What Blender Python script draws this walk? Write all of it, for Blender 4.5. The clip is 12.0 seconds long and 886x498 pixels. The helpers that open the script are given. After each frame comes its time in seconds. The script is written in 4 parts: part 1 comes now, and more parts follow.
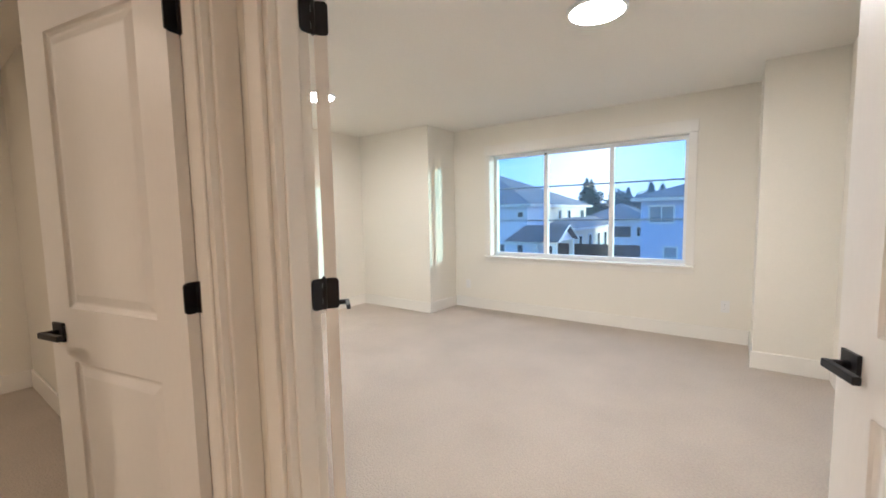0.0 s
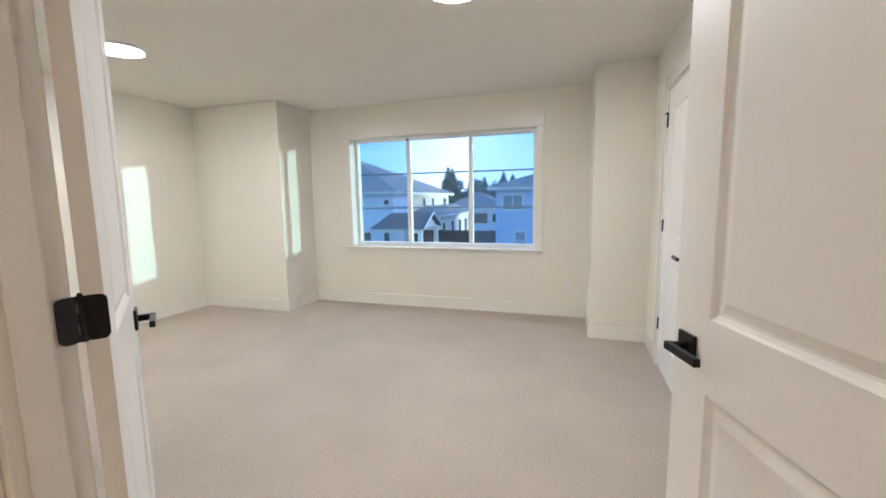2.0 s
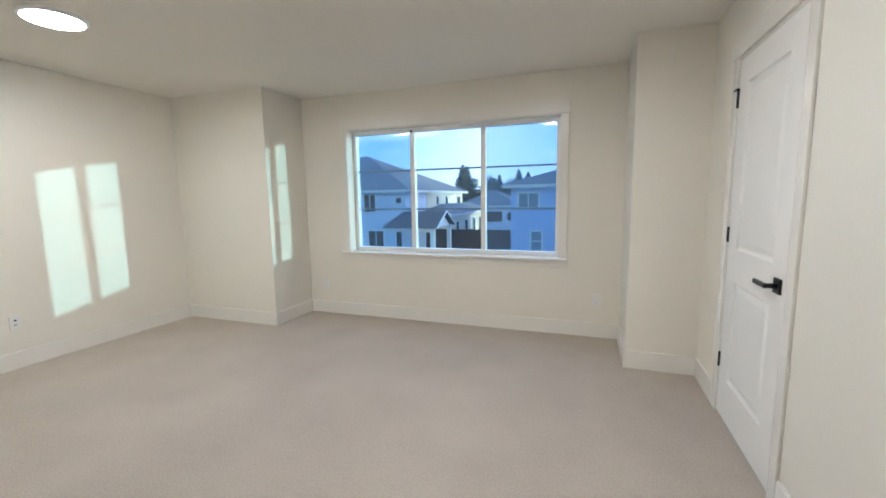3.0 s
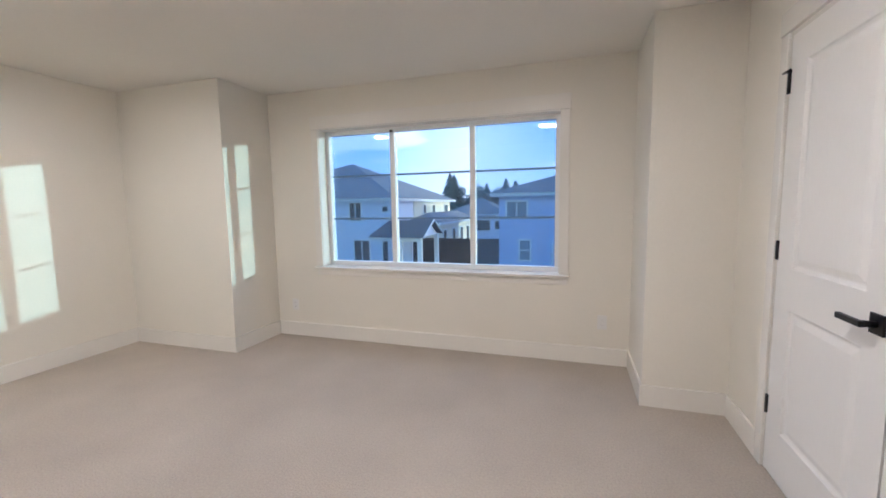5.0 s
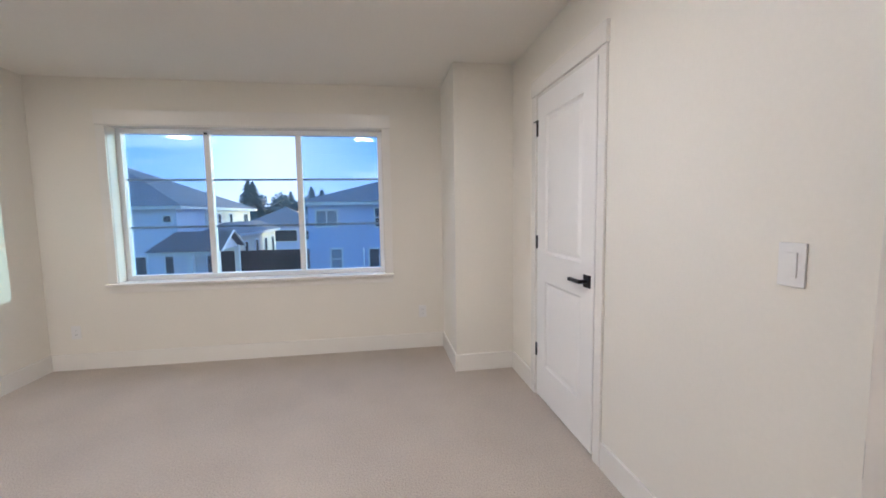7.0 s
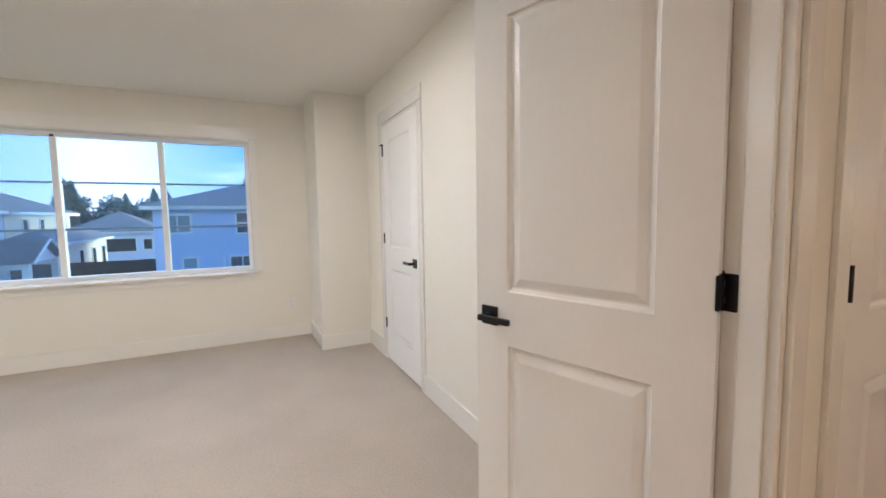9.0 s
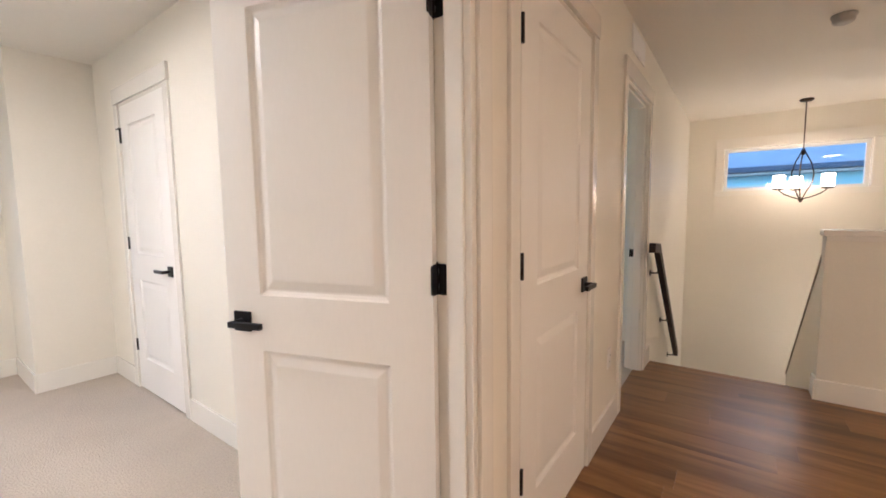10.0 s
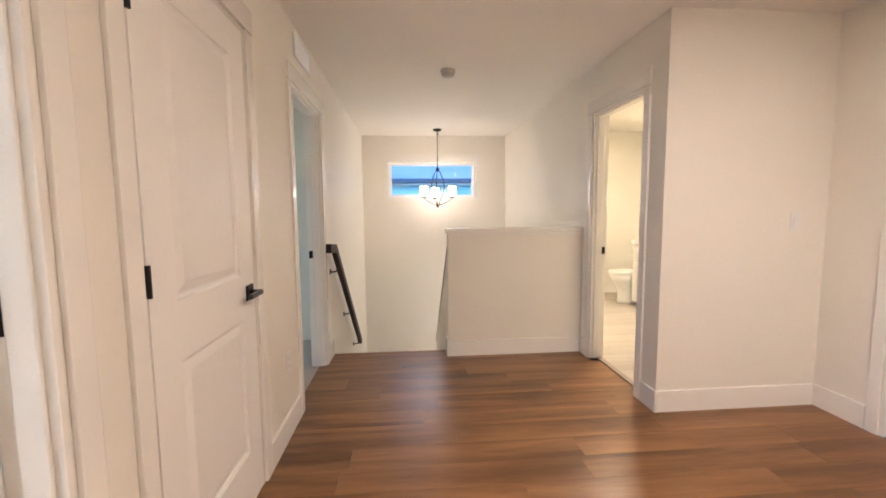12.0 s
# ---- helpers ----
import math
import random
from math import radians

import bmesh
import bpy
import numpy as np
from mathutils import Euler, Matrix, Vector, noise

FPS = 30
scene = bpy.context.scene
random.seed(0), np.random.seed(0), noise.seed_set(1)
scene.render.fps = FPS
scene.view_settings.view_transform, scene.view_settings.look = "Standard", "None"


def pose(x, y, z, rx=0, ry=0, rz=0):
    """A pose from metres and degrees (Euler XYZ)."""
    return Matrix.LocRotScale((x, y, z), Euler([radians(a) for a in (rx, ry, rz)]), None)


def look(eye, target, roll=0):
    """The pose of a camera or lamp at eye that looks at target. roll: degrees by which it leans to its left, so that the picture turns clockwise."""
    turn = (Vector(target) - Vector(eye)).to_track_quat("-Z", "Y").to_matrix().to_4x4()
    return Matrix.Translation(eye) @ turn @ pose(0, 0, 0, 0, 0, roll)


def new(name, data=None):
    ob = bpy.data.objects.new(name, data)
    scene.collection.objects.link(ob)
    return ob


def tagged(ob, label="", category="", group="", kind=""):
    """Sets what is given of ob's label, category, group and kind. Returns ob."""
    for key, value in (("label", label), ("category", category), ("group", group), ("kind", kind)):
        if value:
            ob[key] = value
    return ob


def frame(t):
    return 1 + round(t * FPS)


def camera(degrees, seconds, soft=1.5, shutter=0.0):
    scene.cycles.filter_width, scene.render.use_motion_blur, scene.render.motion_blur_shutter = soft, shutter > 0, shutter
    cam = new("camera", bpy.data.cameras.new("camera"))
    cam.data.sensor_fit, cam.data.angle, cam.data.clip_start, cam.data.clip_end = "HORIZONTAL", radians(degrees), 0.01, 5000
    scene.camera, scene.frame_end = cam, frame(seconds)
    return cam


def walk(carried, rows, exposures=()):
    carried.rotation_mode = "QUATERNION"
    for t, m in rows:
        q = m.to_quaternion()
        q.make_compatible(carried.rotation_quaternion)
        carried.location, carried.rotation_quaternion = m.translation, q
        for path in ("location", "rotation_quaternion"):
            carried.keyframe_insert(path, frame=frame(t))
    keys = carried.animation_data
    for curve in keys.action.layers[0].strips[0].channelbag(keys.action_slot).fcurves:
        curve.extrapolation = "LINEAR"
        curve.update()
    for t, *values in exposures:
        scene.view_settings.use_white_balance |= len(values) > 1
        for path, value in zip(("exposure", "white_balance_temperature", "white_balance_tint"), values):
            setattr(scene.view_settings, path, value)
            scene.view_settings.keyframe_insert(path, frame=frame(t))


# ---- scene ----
cam = camera(95.1, 12.0, soft=1.75)
PATH = [
    (0, (-0.597, -4.754, 1.303), (-1.776, -3.147, 1.132), -1.1),
    (0.5, (-0.558, -4.914, 1.291), (-1.386, -3.102, 1.115), -0.9),
    (1, (-0.542, -4.938, 1.277), (-1.191, -3.056, 1.086), -0.8),
    (1.5, (-0.596, -4.768, 1.278), (-1.193, -2.873, 1.054), -0.9),
    (2, (-0.656, -4.546, 1.3), (-1.258, -2.654, 1.057), -0.9),
    (2.5, (-0.754, -4.303, 1.316), (-1.379, -2.418, 1.075), -0.9),
    (3, (-0.778, -3.938, 1.322), (-1.447, -2.07, 1.07), -0.9),
    (3.2, (-0.799, -3.817, 1.319), (-1.469, -1.949, 1.068), -0.9),
    (4.8, (-0.917, -3.462, 1.315), (-1.592, -1.591, 1.103), -0.85),
    (5, (-0.917, -3.454, 1.314), (-1.53, -1.562, 1.103), -0.9),
    (5.5, (-0.928, -3.464, 1.304), (-1.334, -1.516, 1.103), -1.0),
    (6, (-0.934, -3.516, 1.302), (-1.042, -1.528, 1.105), -1.0),
    (6.5, (-0.999, -3.65, 1.302), (-0.831, -1.666, 1.112), -1.0),
    (6.7, (-1.026, -3.717, 1.3), (-0.788, -1.74, 1.114), -0.95),
    (8.3, (-1.196, -4.33, 1.284), (-0.704, -2.398, 1.127), -0.95),
    (8.5, (-1.192, -4.425, 1.281), (-0.623, -2.515, 1.123), -0.9),
    (9, (-1.133, -4.598, 1.272), (-0.247, -2.812, 1.109), -0.9),
    (9.5, (-1.085, -4.687, 1.272), (0.225, -3.186, 1.097), -0.9),
    (10, (-1.045, -4.732, 1.274), (0.568, -3.562, 1.093), -0.8),
    (10.5, (-1.012, -4.763, 1.281), (0.801, -3.941, 1.09), -0.7),
    (11, (-1.012, -4.804, 1.285), (0.926, -4.348, 1.093), -0.5),
    (11.5, (-1.008, -4.833, 1.281), (0.983, -4.776, 1.094), -0.5),
    (12, (-0.97, -4.866, 1.277), (1.014, -5.032, 1.091), -0.5),
]
walk(cam, [(t, look(eye, target, roll)) for t, eye, target, roll in PATH],
     exposures=[(0.0, 2.02, 5000, 8), (1.0, 2.02, 4980, 8), (1.5, 1.98, 4950, 8), (2.6, 1.65, 4800, 4), (3.1, 1.58, 4790, 5), (5.0, 1.55, 4950, 12), (6.7, 1.52, 4880, 12), (8.5, 1.63, 4930, 9), (9.0, 1.78, 4970, 9),
                (9.5, 2.07, 5150, 14), (10.5, 2.27, 4970, 10), (11.3, 2.48, 4850, 10), (12.0, 2.58, 4810, 11)])

# ---- world, sun and large lights ----
SUN_DIR = Vector((math.cos(radians(27)) * math.cos(radians(5.6)), math.sin(radians(27)) * math.cos(radians(5.6)), math.sin(radians(5.6))))
world = bpy.data.worlds.new("sky_world")
scene.world = world
world.use_nodes = True
wn = world.node_tree.nodes
sky = wn.new("ShaderNodeTexSky")
sky.sky_type, sky.sun_disc = "NISHITA", False
sky.sun_elevation, sky.sun_rotation = radians(5.6), radians(63)
wn["Background"].inputs["Strength"].default_value = 0.23
world.node_tree.links.new(sky.outputs["Color"], wn["Background"].inputs["Color"])
sun = new("sun", bpy.data.lights.new("sun", "SUN"))
sun.data.energy, sun.data.angle, sun.data.color = 0.52, radians(0.42), (0.72, 1.0, 0.76)
sun.matrix_world = look(SUN_DIR * 50, (0, 0, 0))
BED_LAMP, SHADE_LAMP, HALL_LAMP, WEST_LAMP, BATH_LAMP, STAIR_FILL_LAMP = 43.0, 6.6, 42.0, 27.0, 66.0, 25.0
WARM, WARMER = (1.0, 0.69, 0.43), (1.0, 0.69, 0.42)
SKY_GLOW = 0.51
# unseen area lamp added just outside the bedroom window's head, for high-sky light
window_sky_fill = new("window_sky_fill", bpy.data.lights.new("window_sky_fill", "AREA"))
window_sky_fill.data.shape, window_sky_fill.data.size, window_sky_fill.data.size_y = "RECTANGLE", 2.4, 0.9
window_sky_fill.data.energy, window_sky_fill.data.color = 7.0, (0.74, 0.80, 1.0)
window_sky_fill.matrix_world = look((-2.16, 0.80, 2.75), (-2.16, -0.6, 0.9))


# ---- materials ----
def mat(name, color, rough=0.5, metal=0.0, var=0.06, scale=8.0, fine=120.0, bump=0.0, bump_scale=200.0, emit=None, strength=0.0, spec=0.5,
        stretch=(1, 1, 1), per_object=0.0):
    """A surface with slow and fine variation of its colour, and a fine relief."""
    m = bpy.data.materials.new(name)
    m.use_nodes = True
    n, l = m.node_tree.nodes, m.node_tree.links
    b = n["Principled BSDF"]
    b.inputs["Roughness"].default_value, b.inputs["Metallic"].default_value = rough, metal
    b.inputs["Specular IOR Level"].default_value = spec
    tc, mp = n.new("ShaderNodeTexCoord"), n.new("ShaderNodeMapping")
    mp.inputs["Scale"].default_value = stretch
    l.new(tc.outputs["Object"], mp.inputs["Vector"])
    slow, quick, mix = n.new("ShaderNodeTexNoise"), n.new("ShaderNodeTexNoise"), n.new("ShaderNodeMath")
    slow.inputs["Scale"].default_value, quick.inputs["Scale"].default_value = scale, fine
    slow.inputs["Detail"].default_value = 4.0
    l.new(mp.outputs["Vector"], slow.inputs["Vector"]), l.new(mp.outputs["Vector"], quick.inputs["Vector"])
    mix.operation = "ADD"
    l.new(slow.outputs["Fac"], mix.inputs[0]), l.new(quick.outputs["Fac"], mix.inputs[1])
    ramp = n.new("ShaderNodeMapRange")
    ramp.inputs["From Min"].default_value, ramp.inputs["From Max"].default_value = 0.6, 1.4
    ramp.inputs["To Min"].default_value, ramp.inputs["To Max"].default_value = 1 - var, 1 + var
    l.new(mix.outputs["Value"], ramp.inputs["Value"])
    scaled = n.new("ShaderNodeVectorMath")
    scaled.operation = "SCALE"
    scaled.inputs[0].default_value = color[:3]
    value = ramp.outputs["Result"]
    if per_object:
        info, wide, mul = n.new("ShaderNodeObjectInfo"), n.new("ShaderNodeMapRange"), n.new("ShaderNodeMath")
        wide.inputs["To Min"].default_value, wide.inputs["To Max"].default_value = 1 - per_object, 1 + per_object
        l.new(info.outputs["Random"], wide.inputs["Value"])
        mul.operation = "MULTIPLY"
        l.new(value, mul.inputs[0]), l.new(wide.outputs["Result"], mul.inputs[1])
        value = mul.outputs["Value"]
    l.new(value, scaled.inputs["Scale"])
    l.new(scaled.outputs["Vector"], b.inputs["Base Color"])
    if bump:
        grain, bp = n.new("ShaderNodeTexNoise"), n.new("ShaderNodeBump")
        grain.inputs["Scale"].default_value, grain.inputs["Detail"].default_value = bump_scale, 3.0
        bp.inputs["Strength"].default_value, bp.inputs["Distance"].default_value = bump, 0.01
        l.new(mp.outputs["Vector"], grain.inputs["Vector"])
        l.new(grain.outputs["Fac"], bp.inputs["Height"])
        l.new(bp.outputs["Normal"], b.inputs["Normal"])
    if emit:
        b.inputs["Emission Color"].default_value = (*emit, 1)
        b.inputs["Emission Strength"].default_value = strength
    return m


def wood_mat(name, dark, light, rough, along=(9.0, 0.7, 9.0), per_object=0.18):
    """Long-grained planks: streaks along y, knots and pores, each plank of its own tone."""
    m = bpy.data.materials.new(name)
    m.use_nodes = True
    n, l = m.node_tree.nodes, m.node_tree.links
    b = n["Principled BSDF"]
    tc, mp, info = n.new("ShaderNodeTexCoord"), n.new("ShaderNodeMapping"), n.new("ShaderNodeObjectInfo")
    mp.inputs["Scale"].default_value = along
    shift, add = n.new("ShaderNodeVectorMath"), n.new("ShaderNodeVectorMath")
    shift.operation, add.operation = "SCALE", "ADD"
    shift.inputs[0].default_value = (37.0, 91.0, 13.0)
    l.new(info.outputs["Random"], shift.inputs["Scale"])
    l.new(tc.outputs["Object"], add.inputs[0]), l.new(shift.outputs["Vector"], add.inputs[1])
    l.new(add.outputs["Vector"], mp.inputs["Vector"])
    broad, streak = n.new("ShaderNodeTexNoise"), n.new("ShaderNodeTexNoise")
    broad.inputs["Scale"].default_value, broad.inputs["Detail"].default_value, broad.inputs["Distortion"].default_value = 0.9, 5.0, 0.6
    streak.inputs["Scale"].default_value, streak.inputs["Detail"].default_value = 7.0, 6.0
    l.new(mp.outputs["Vector"], broad.inputs["Vector"]), l.new(mp.outputs["Vector"], streak.inputs["Vector"])
    both, tone = n.new("ShaderNodeMath"), n.new("ShaderNodeMath")
    both.operation, tone.operation = "MULTIPLY_ADD", "MULTIPLY_ADD"
    both.inputs[1].default_value = 0.22
    l.new(streak.outputs["Fac"], both.inputs[0]), l.new(broad.outputs["Fac"], both.inputs[2])
    tone.inputs[1].default_value = per_object
    l.new(info.outputs["Random"], tone.inputs[0]), l.new(both.outputs["Value"], tone.inputs[2])
    ramp = n.new("ShaderNodeValToRGB")
    ramp.color_ramp.elements[0].position, ramp.color_ramp.elements[1].position = 0.46, 0.88
    ramp.color_ramp.elements[0].color, ramp.color_ramp.elements[1].color = (*dark, 1), (*light, 1)
    l.new(tone.outputs["Value"], ramp.inputs["Fac"])
    l.new(ramp.outputs["Color"], b.inputs["Base Color"])
    b.inputs["Roughness"].default_value, b.inputs["Specular IOR Level"].default_value = rough, 0.36
    bp = n.new("ShaderNodeBump")
    bp.inputs["Strength"].default_value, bp.inputs["Distance"].default_value = 0.12, 0.002
    l.new(streak.outputs["Fac"], bp.inputs["Height"])
    l.new(bp.outputs["Normal"], b.inputs["Normal"])
    return m


def glass_mat(name, tint=(0.90, 0.95, 1.0)):
    m = bpy.data.materials.new(name)
    m.use_nodes = True
    n, l = m.node_tree.nodes, m.node_tree.links
    n.remove(n["Principled BSDF"])
    clear, gloss, mix, fr = n.new("ShaderNodeBsdfTransparent"), n.new("ShaderNodeBsdfGlossy"), n.new("ShaderNodeMixShader"), n.new("ShaderNodeFresnel")
    clear.inputs["Color"].default_value = (*tint, 1)
    gloss.inputs["Roughness"].default_value = 0.01
    fr.inputs["IOR"].default_value = 1.5
    l.new(fr.outputs["Fac"], mix.inputs["Fac"])
    l.new(clear.outputs["BSDF"], mix.inputs[1]), l.new(gloss.outputs["BSDF"], mix.inputs[2])
    l.new(mix.outputs["Shader"], n["Material Output"].inputs["Surface"])
    return m


def glow_mat(name, color, strength):
    m = bpy.data.materials.new(name)
    m.use_nodes = True
    b = m.node_tree.nodes["Principled BSDF"]
    b.inputs["Base Color"].default_value = (0.9, 0.9, 0.9, 1)
    b.inputs["Emission Color"].default_value = (*color, 1)
    b.inputs["Emission Strength"].default_value = strength
    return m


WALL = mat("wall_paint", (0.83, 0.796, 0.705), 0.5, var=0.018, scale=1.3, fine=60, bump=0.06, bump_scale=260)
CEIL = mat("ceiling_paint", (0.82, 0.787, 0.712), 0.8, var=0.02, scale=1.1, fine=50, bump=0.08, bump_scale=180)
TRIM = mat("trim_paint", (0.875, 0.85, 0.785), 0.26, var=0.015, scale=3, fine=90, bump=0.02, bump_scale=60)
DOOR = mat("door_paint", (0.87, 0.852, 0.81), 0.4, spec=0.29, var=0.015, scale=3, fine=90, bump=0.02, bump_scale=45, stretch=(1, 1, 0.25))
VINYL = mat("white_vinyl", (0.86, 0.87, 0.86), 0.35, var=0.01)
BLACK = mat("black_metal", (0.012, 0.012, 0.014), 0.38, metal=0.4, var=0.2, fine=300)
PIN = mat("bright_pin", (0.6, 0.6, 0.58), 0.3, metal=1.0, var=0.05)
CARPET = mat("carpet_pile", (0.545, 0.482, 0.404), 0.95, var=0.13, scale=1.7, fine=85, bump=1.0, bump_scale=110, spec=0.1)
PLANK = wood_mat("brown_plank", (0.125, 0.055, 0.018), (0.36, 0.182, 0.068), 0.31, along=(7.0, 0.8, 7.0), per_object=0.06)
BATH_PLANK = wood_mat("pale_plank", (0.43, 0.375, 0.31), (0.55, 0.495, 0.42), 0.38, per_object=0.12)
RAILWOOD = wood_mat("dark_stained_wood", (0.010, 0.005, 0.003), (0.030, 0.015, 0.009), 0.62, along=(3.0, 12.0, 12.0))
BRONZE = mat("dark_bronze", (0.05, 0.035, 0.025), 0.35, metal=0.8, var=0.15)
PLASTIC = mat("white_plastic", (0.82, 0.81, 0.78), 0.3, var=0.01)
DETECTOR = mat("dull_plastic", (0.47, 0.45, 0.42), 0.45, var=0.03)
SLOT = mat("dark_slot", (0.03, 0.03, 0.03), 0.6)
PORCELAIN = mat("white_porcelain", (0.88, 0.87, 0.84), 0.08, var=0.01)
VANITY = mat("white_cabinet", (0.82, 0.80, 0.75), 0.35, var=0.015)
QUARTZ = mat("pale_worktop", (0.78, 0.76, 0.72), 0.15, var=0.05, scale=12)
GLASS = glass_mat("window_glass")


def screen_mat(name):
    """Fine grey insect mesh, seen as a veil: most light passes, a little is scattered."""
    m = bpy.data.materials.new(name)
    m.use_nodes = True
    n, l = m.node_tree.nodes, m.node_tree.links
    n.remove(n["Principled BSDF"])
    clear, wire, mix = n.new("ShaderNodeBsdfTransparent"), n.new("ShaderNodeBsdfDiffuse"), n.new("ShaderNodeMixShader")
    clear.inputs["Color"].default_value = (0.83, 0.91, 0.99, 1)
    wire.inputs["Color"].default_value = (0.28, 0.33, 0.42, 1)
    mix.inputs["Fac"].default_value = 0.14
    l.new(clear.outputs["BSDF"], mix.inputs[1]), l.new(wire.outputs["BSDF"], mix.inputs[2])
    l.new(mix.outputs["Shader"], n["Material Output"].inputs["Surface"])
    return m


SCREEN = screen_mat("insect_mesh")
MUNTIN = mat("grey_muntin", (0.26, 0.32, 0.37), 0.45, var=0.04)
BED_GLOW = glow_mat("bed_lamp_glow", (1.0, 0.805, 0.615), BED_LAMP)
WEST_GLOW = glow_mat("west_lamp_glow", WARM, WEST_LAMP)
BATH_GLOW = glow_mat("bath_lamp_glow", (1.0, 0.70, 0.37), BATH_LAMP)
SHADE_GLOW = glow_mat("frosted_shade_glow", WARMER, SHADE_LAMP)
STAIR_FILL_GLOW = glow_mat("stair_fill_glow", (1.0, 0.74, 0.50), STAIR_FILL_LAMP)
HALL_GLOW = glow_mat("hall_lamp_glow", WARM, HALL_LAMP)
# Blue of the shaded faces is put into these two wall colours.
STUCCO = mat("shade_blued_stucco", (0.70, 0.74, 0.90), 0.85, var=0.05, scale=0.8, fine=30, bump=0.1, bump_scale=40)
SIDING_SHADE_BLUE = mat("shade_blued_siding", (0.52, 0.59, 0.87), 0.8, var=0.05, scale=0.7, fine=24, bump=0.1, bump_scale=30)
CREAM_OUT = mat("cream_siding", (0.78, 0.74, 0.64), 0.8, var=0.05, scale=0.8, fine=24)
SHINGLE = mat("grey_shingle", (0.24, 0.24, 0.27), 0.9, var=0.25, scale=1.2, fine=14, bump=0.4, bump_scale=9)
FASCIA = mat("white_fascia", (0.8, 0.82, 0.84), 0.5, var=0.03)
DARKGLASS = mat("dark_window_glass", (0.035, 0.05, 0.065), 0.08, var=0.2, scale=1.5)
# Paler pane colour, with the sky's reflection painted in.
SKY_PAINTED_GLASS = mat("sky_painted_window_glass", (0.22, 0.27, 0.34), 0.12, var=0.3, scale=1.5)
TAUPE = mat("taupe_cap", (0.33, 0.26, 0.20), 0.5, var=0.1)
FENCEWOOD = mat("dark_fence_wood", (0.045, 0.04, 0.045), 0.8, var=0.3, scale=3, fine=30, per_object=0.2)
GROUND = mat("rough_ground", (0.085, 0.08, 0.07), 0.95, var=0.3, scale=0.25, fine=4, bump=0.4, bump_scale=3)
NEEDLE = mat("conifer_needles", (0.14, 0.20, 0.22), 0.8, var=0.4, scale=0.7, fine=5)
BARK = mat("bark", (0.09, 0.06, 0.045), 0.9, var=0.3, scale=4, fine=30)


# ---- building helpers ----
def box(bm, x0, x1, y0, y1, z0, z1, bevel=0.0):
    vs = [bm.verts.new((x, y, z)) for z in (z0, z1) for y in (y0, y1) for x in (x0, x1)]
    fs = [bm.faces.new([vs[i] for i in f]) for f in ((0, 2, 3, 1), (4, 5, 7, 6), (0, 1, 5, 4), (2, 6, 7, 3), (0, 4, 6, 2), (1, 3, 7, 5))]
    if bevel:
        bmesh.ops.bevel(bm, geom=list({e for f in fs for e in f.edges}), offset=bevel, segments=2, affect="EDGES", profile=0.6)
    return bm


def tube(bm, a, b, r0, r1=None, sides=12):
    """A round bar from a to b."""
    a, b, r1 = Vector(a), Vector(b), r0 if r1 is None else r1
    q = (b - a).to_track_quat("Z", "Y")
    rings = []
    for p, r in ((a, r0), (b, r1)):
        rings.append([bm.verts.new(p + q @ Vector((r * math.cos(2 * math.pi * i / sides), r * math.sin(2 * math.pi * i / sides), 0))) for i in range(sides)])
    for i in range(sides):
        j = (i + 1) % sides
        bm.faces.new((rings[0][i], rings[0][j], rings[1][j], rings[1][i])).smooth = True
    bm.faces.new(rings[0][::-1]), bm.faces.new(rings[1])
    return bm


def pipe(bm, pts, r, sides=8):
    """A bent round bar through the points, in one piece."""
    pts = [Vector(p) for p in pts]
    rings = []
    for i, p in enumerate(pts):
        d = (pts[min(i + 1, len(pts) - 1)] - pts[max(i - 1, 0)]).normalized()
        u = d.cross(Vector((0.3, 0.9, 0.2))).normalized()
        v = d.cross(u)
        rings.append([bm.verts.new(p + r * (u * math.cos(2 * math.pi * k / sides) + v * math.sin(2 * math.pi * k / sides))) for k in range(sides)])
    for lo, hi in zip(rings, rings[1:]):
        for k in range(sides):
            j = (k + 1) % sides
            bm.faces.new((lo[k], lo[j], hi[j], hi[k])).smooth = True
    bm.faces.new(rings[0][::-1]), bm.faces.new(rings[-1])
    return bm


def lathe(bm, profile, centre=(0, 0, 0), sides=32, sx=1.0, sy=1.0, close=True):
    """Turns (radius, height) pairs about the z axis."""
    cx, cy, cz = centre
    rings = [[bm.verts.new((cx + sx * r * math.cos(2 * math.pi * i / sides), cy + sy * r * math.sin(2 * math.pi * i / sides), cz + z)) for i in range(sides)]
             for r, z in profile]
    for lo, hi in zip(rings, rings[1:]):
        for i in range(sides):
            j = (i + 1) % sides
            bm.faces.new((lo[i], lo[j], hi[j], hi[i])).smooth = True
    if close:
        bm.faces.new(rings[0][::-1]), bm.faces.new(rings[-1])
    return bm


def mesh_of(name, bm, material):
    bmesh.ops.recalc_face_normals(bm, faces=bm.faces)
    me = bpy.data.meshes.new(name)
    bm.to_mesh(me)
    bm.free()
    me.materials.append(material)
    return me


def thing(name, bm, material, label="", category="", group="", kind="", m=None):
    ob = new(name, mesh_of(name, bm, material))
    if m is not None:
        ob.matrix_world = m
    return tagged(ob, label, category, group, kind)


def hub(name, m, label="", category="", group="", kind=""):
    ob = new(name)
    ob.empty_display_size = 0.1
    ob.matrix_world = m
    return tagged(ob, label, category, group, kind)


def part(name, bm, material, parent, label="", m=None):
    """One mesh under a thing or a part, in its parent's own space."""
    ob = new(name, mesh_of(name, bm, material))
    ob.parent = parent
    if m is not None:
        ob.matrix_basis = m
    return tagged(ob, label)


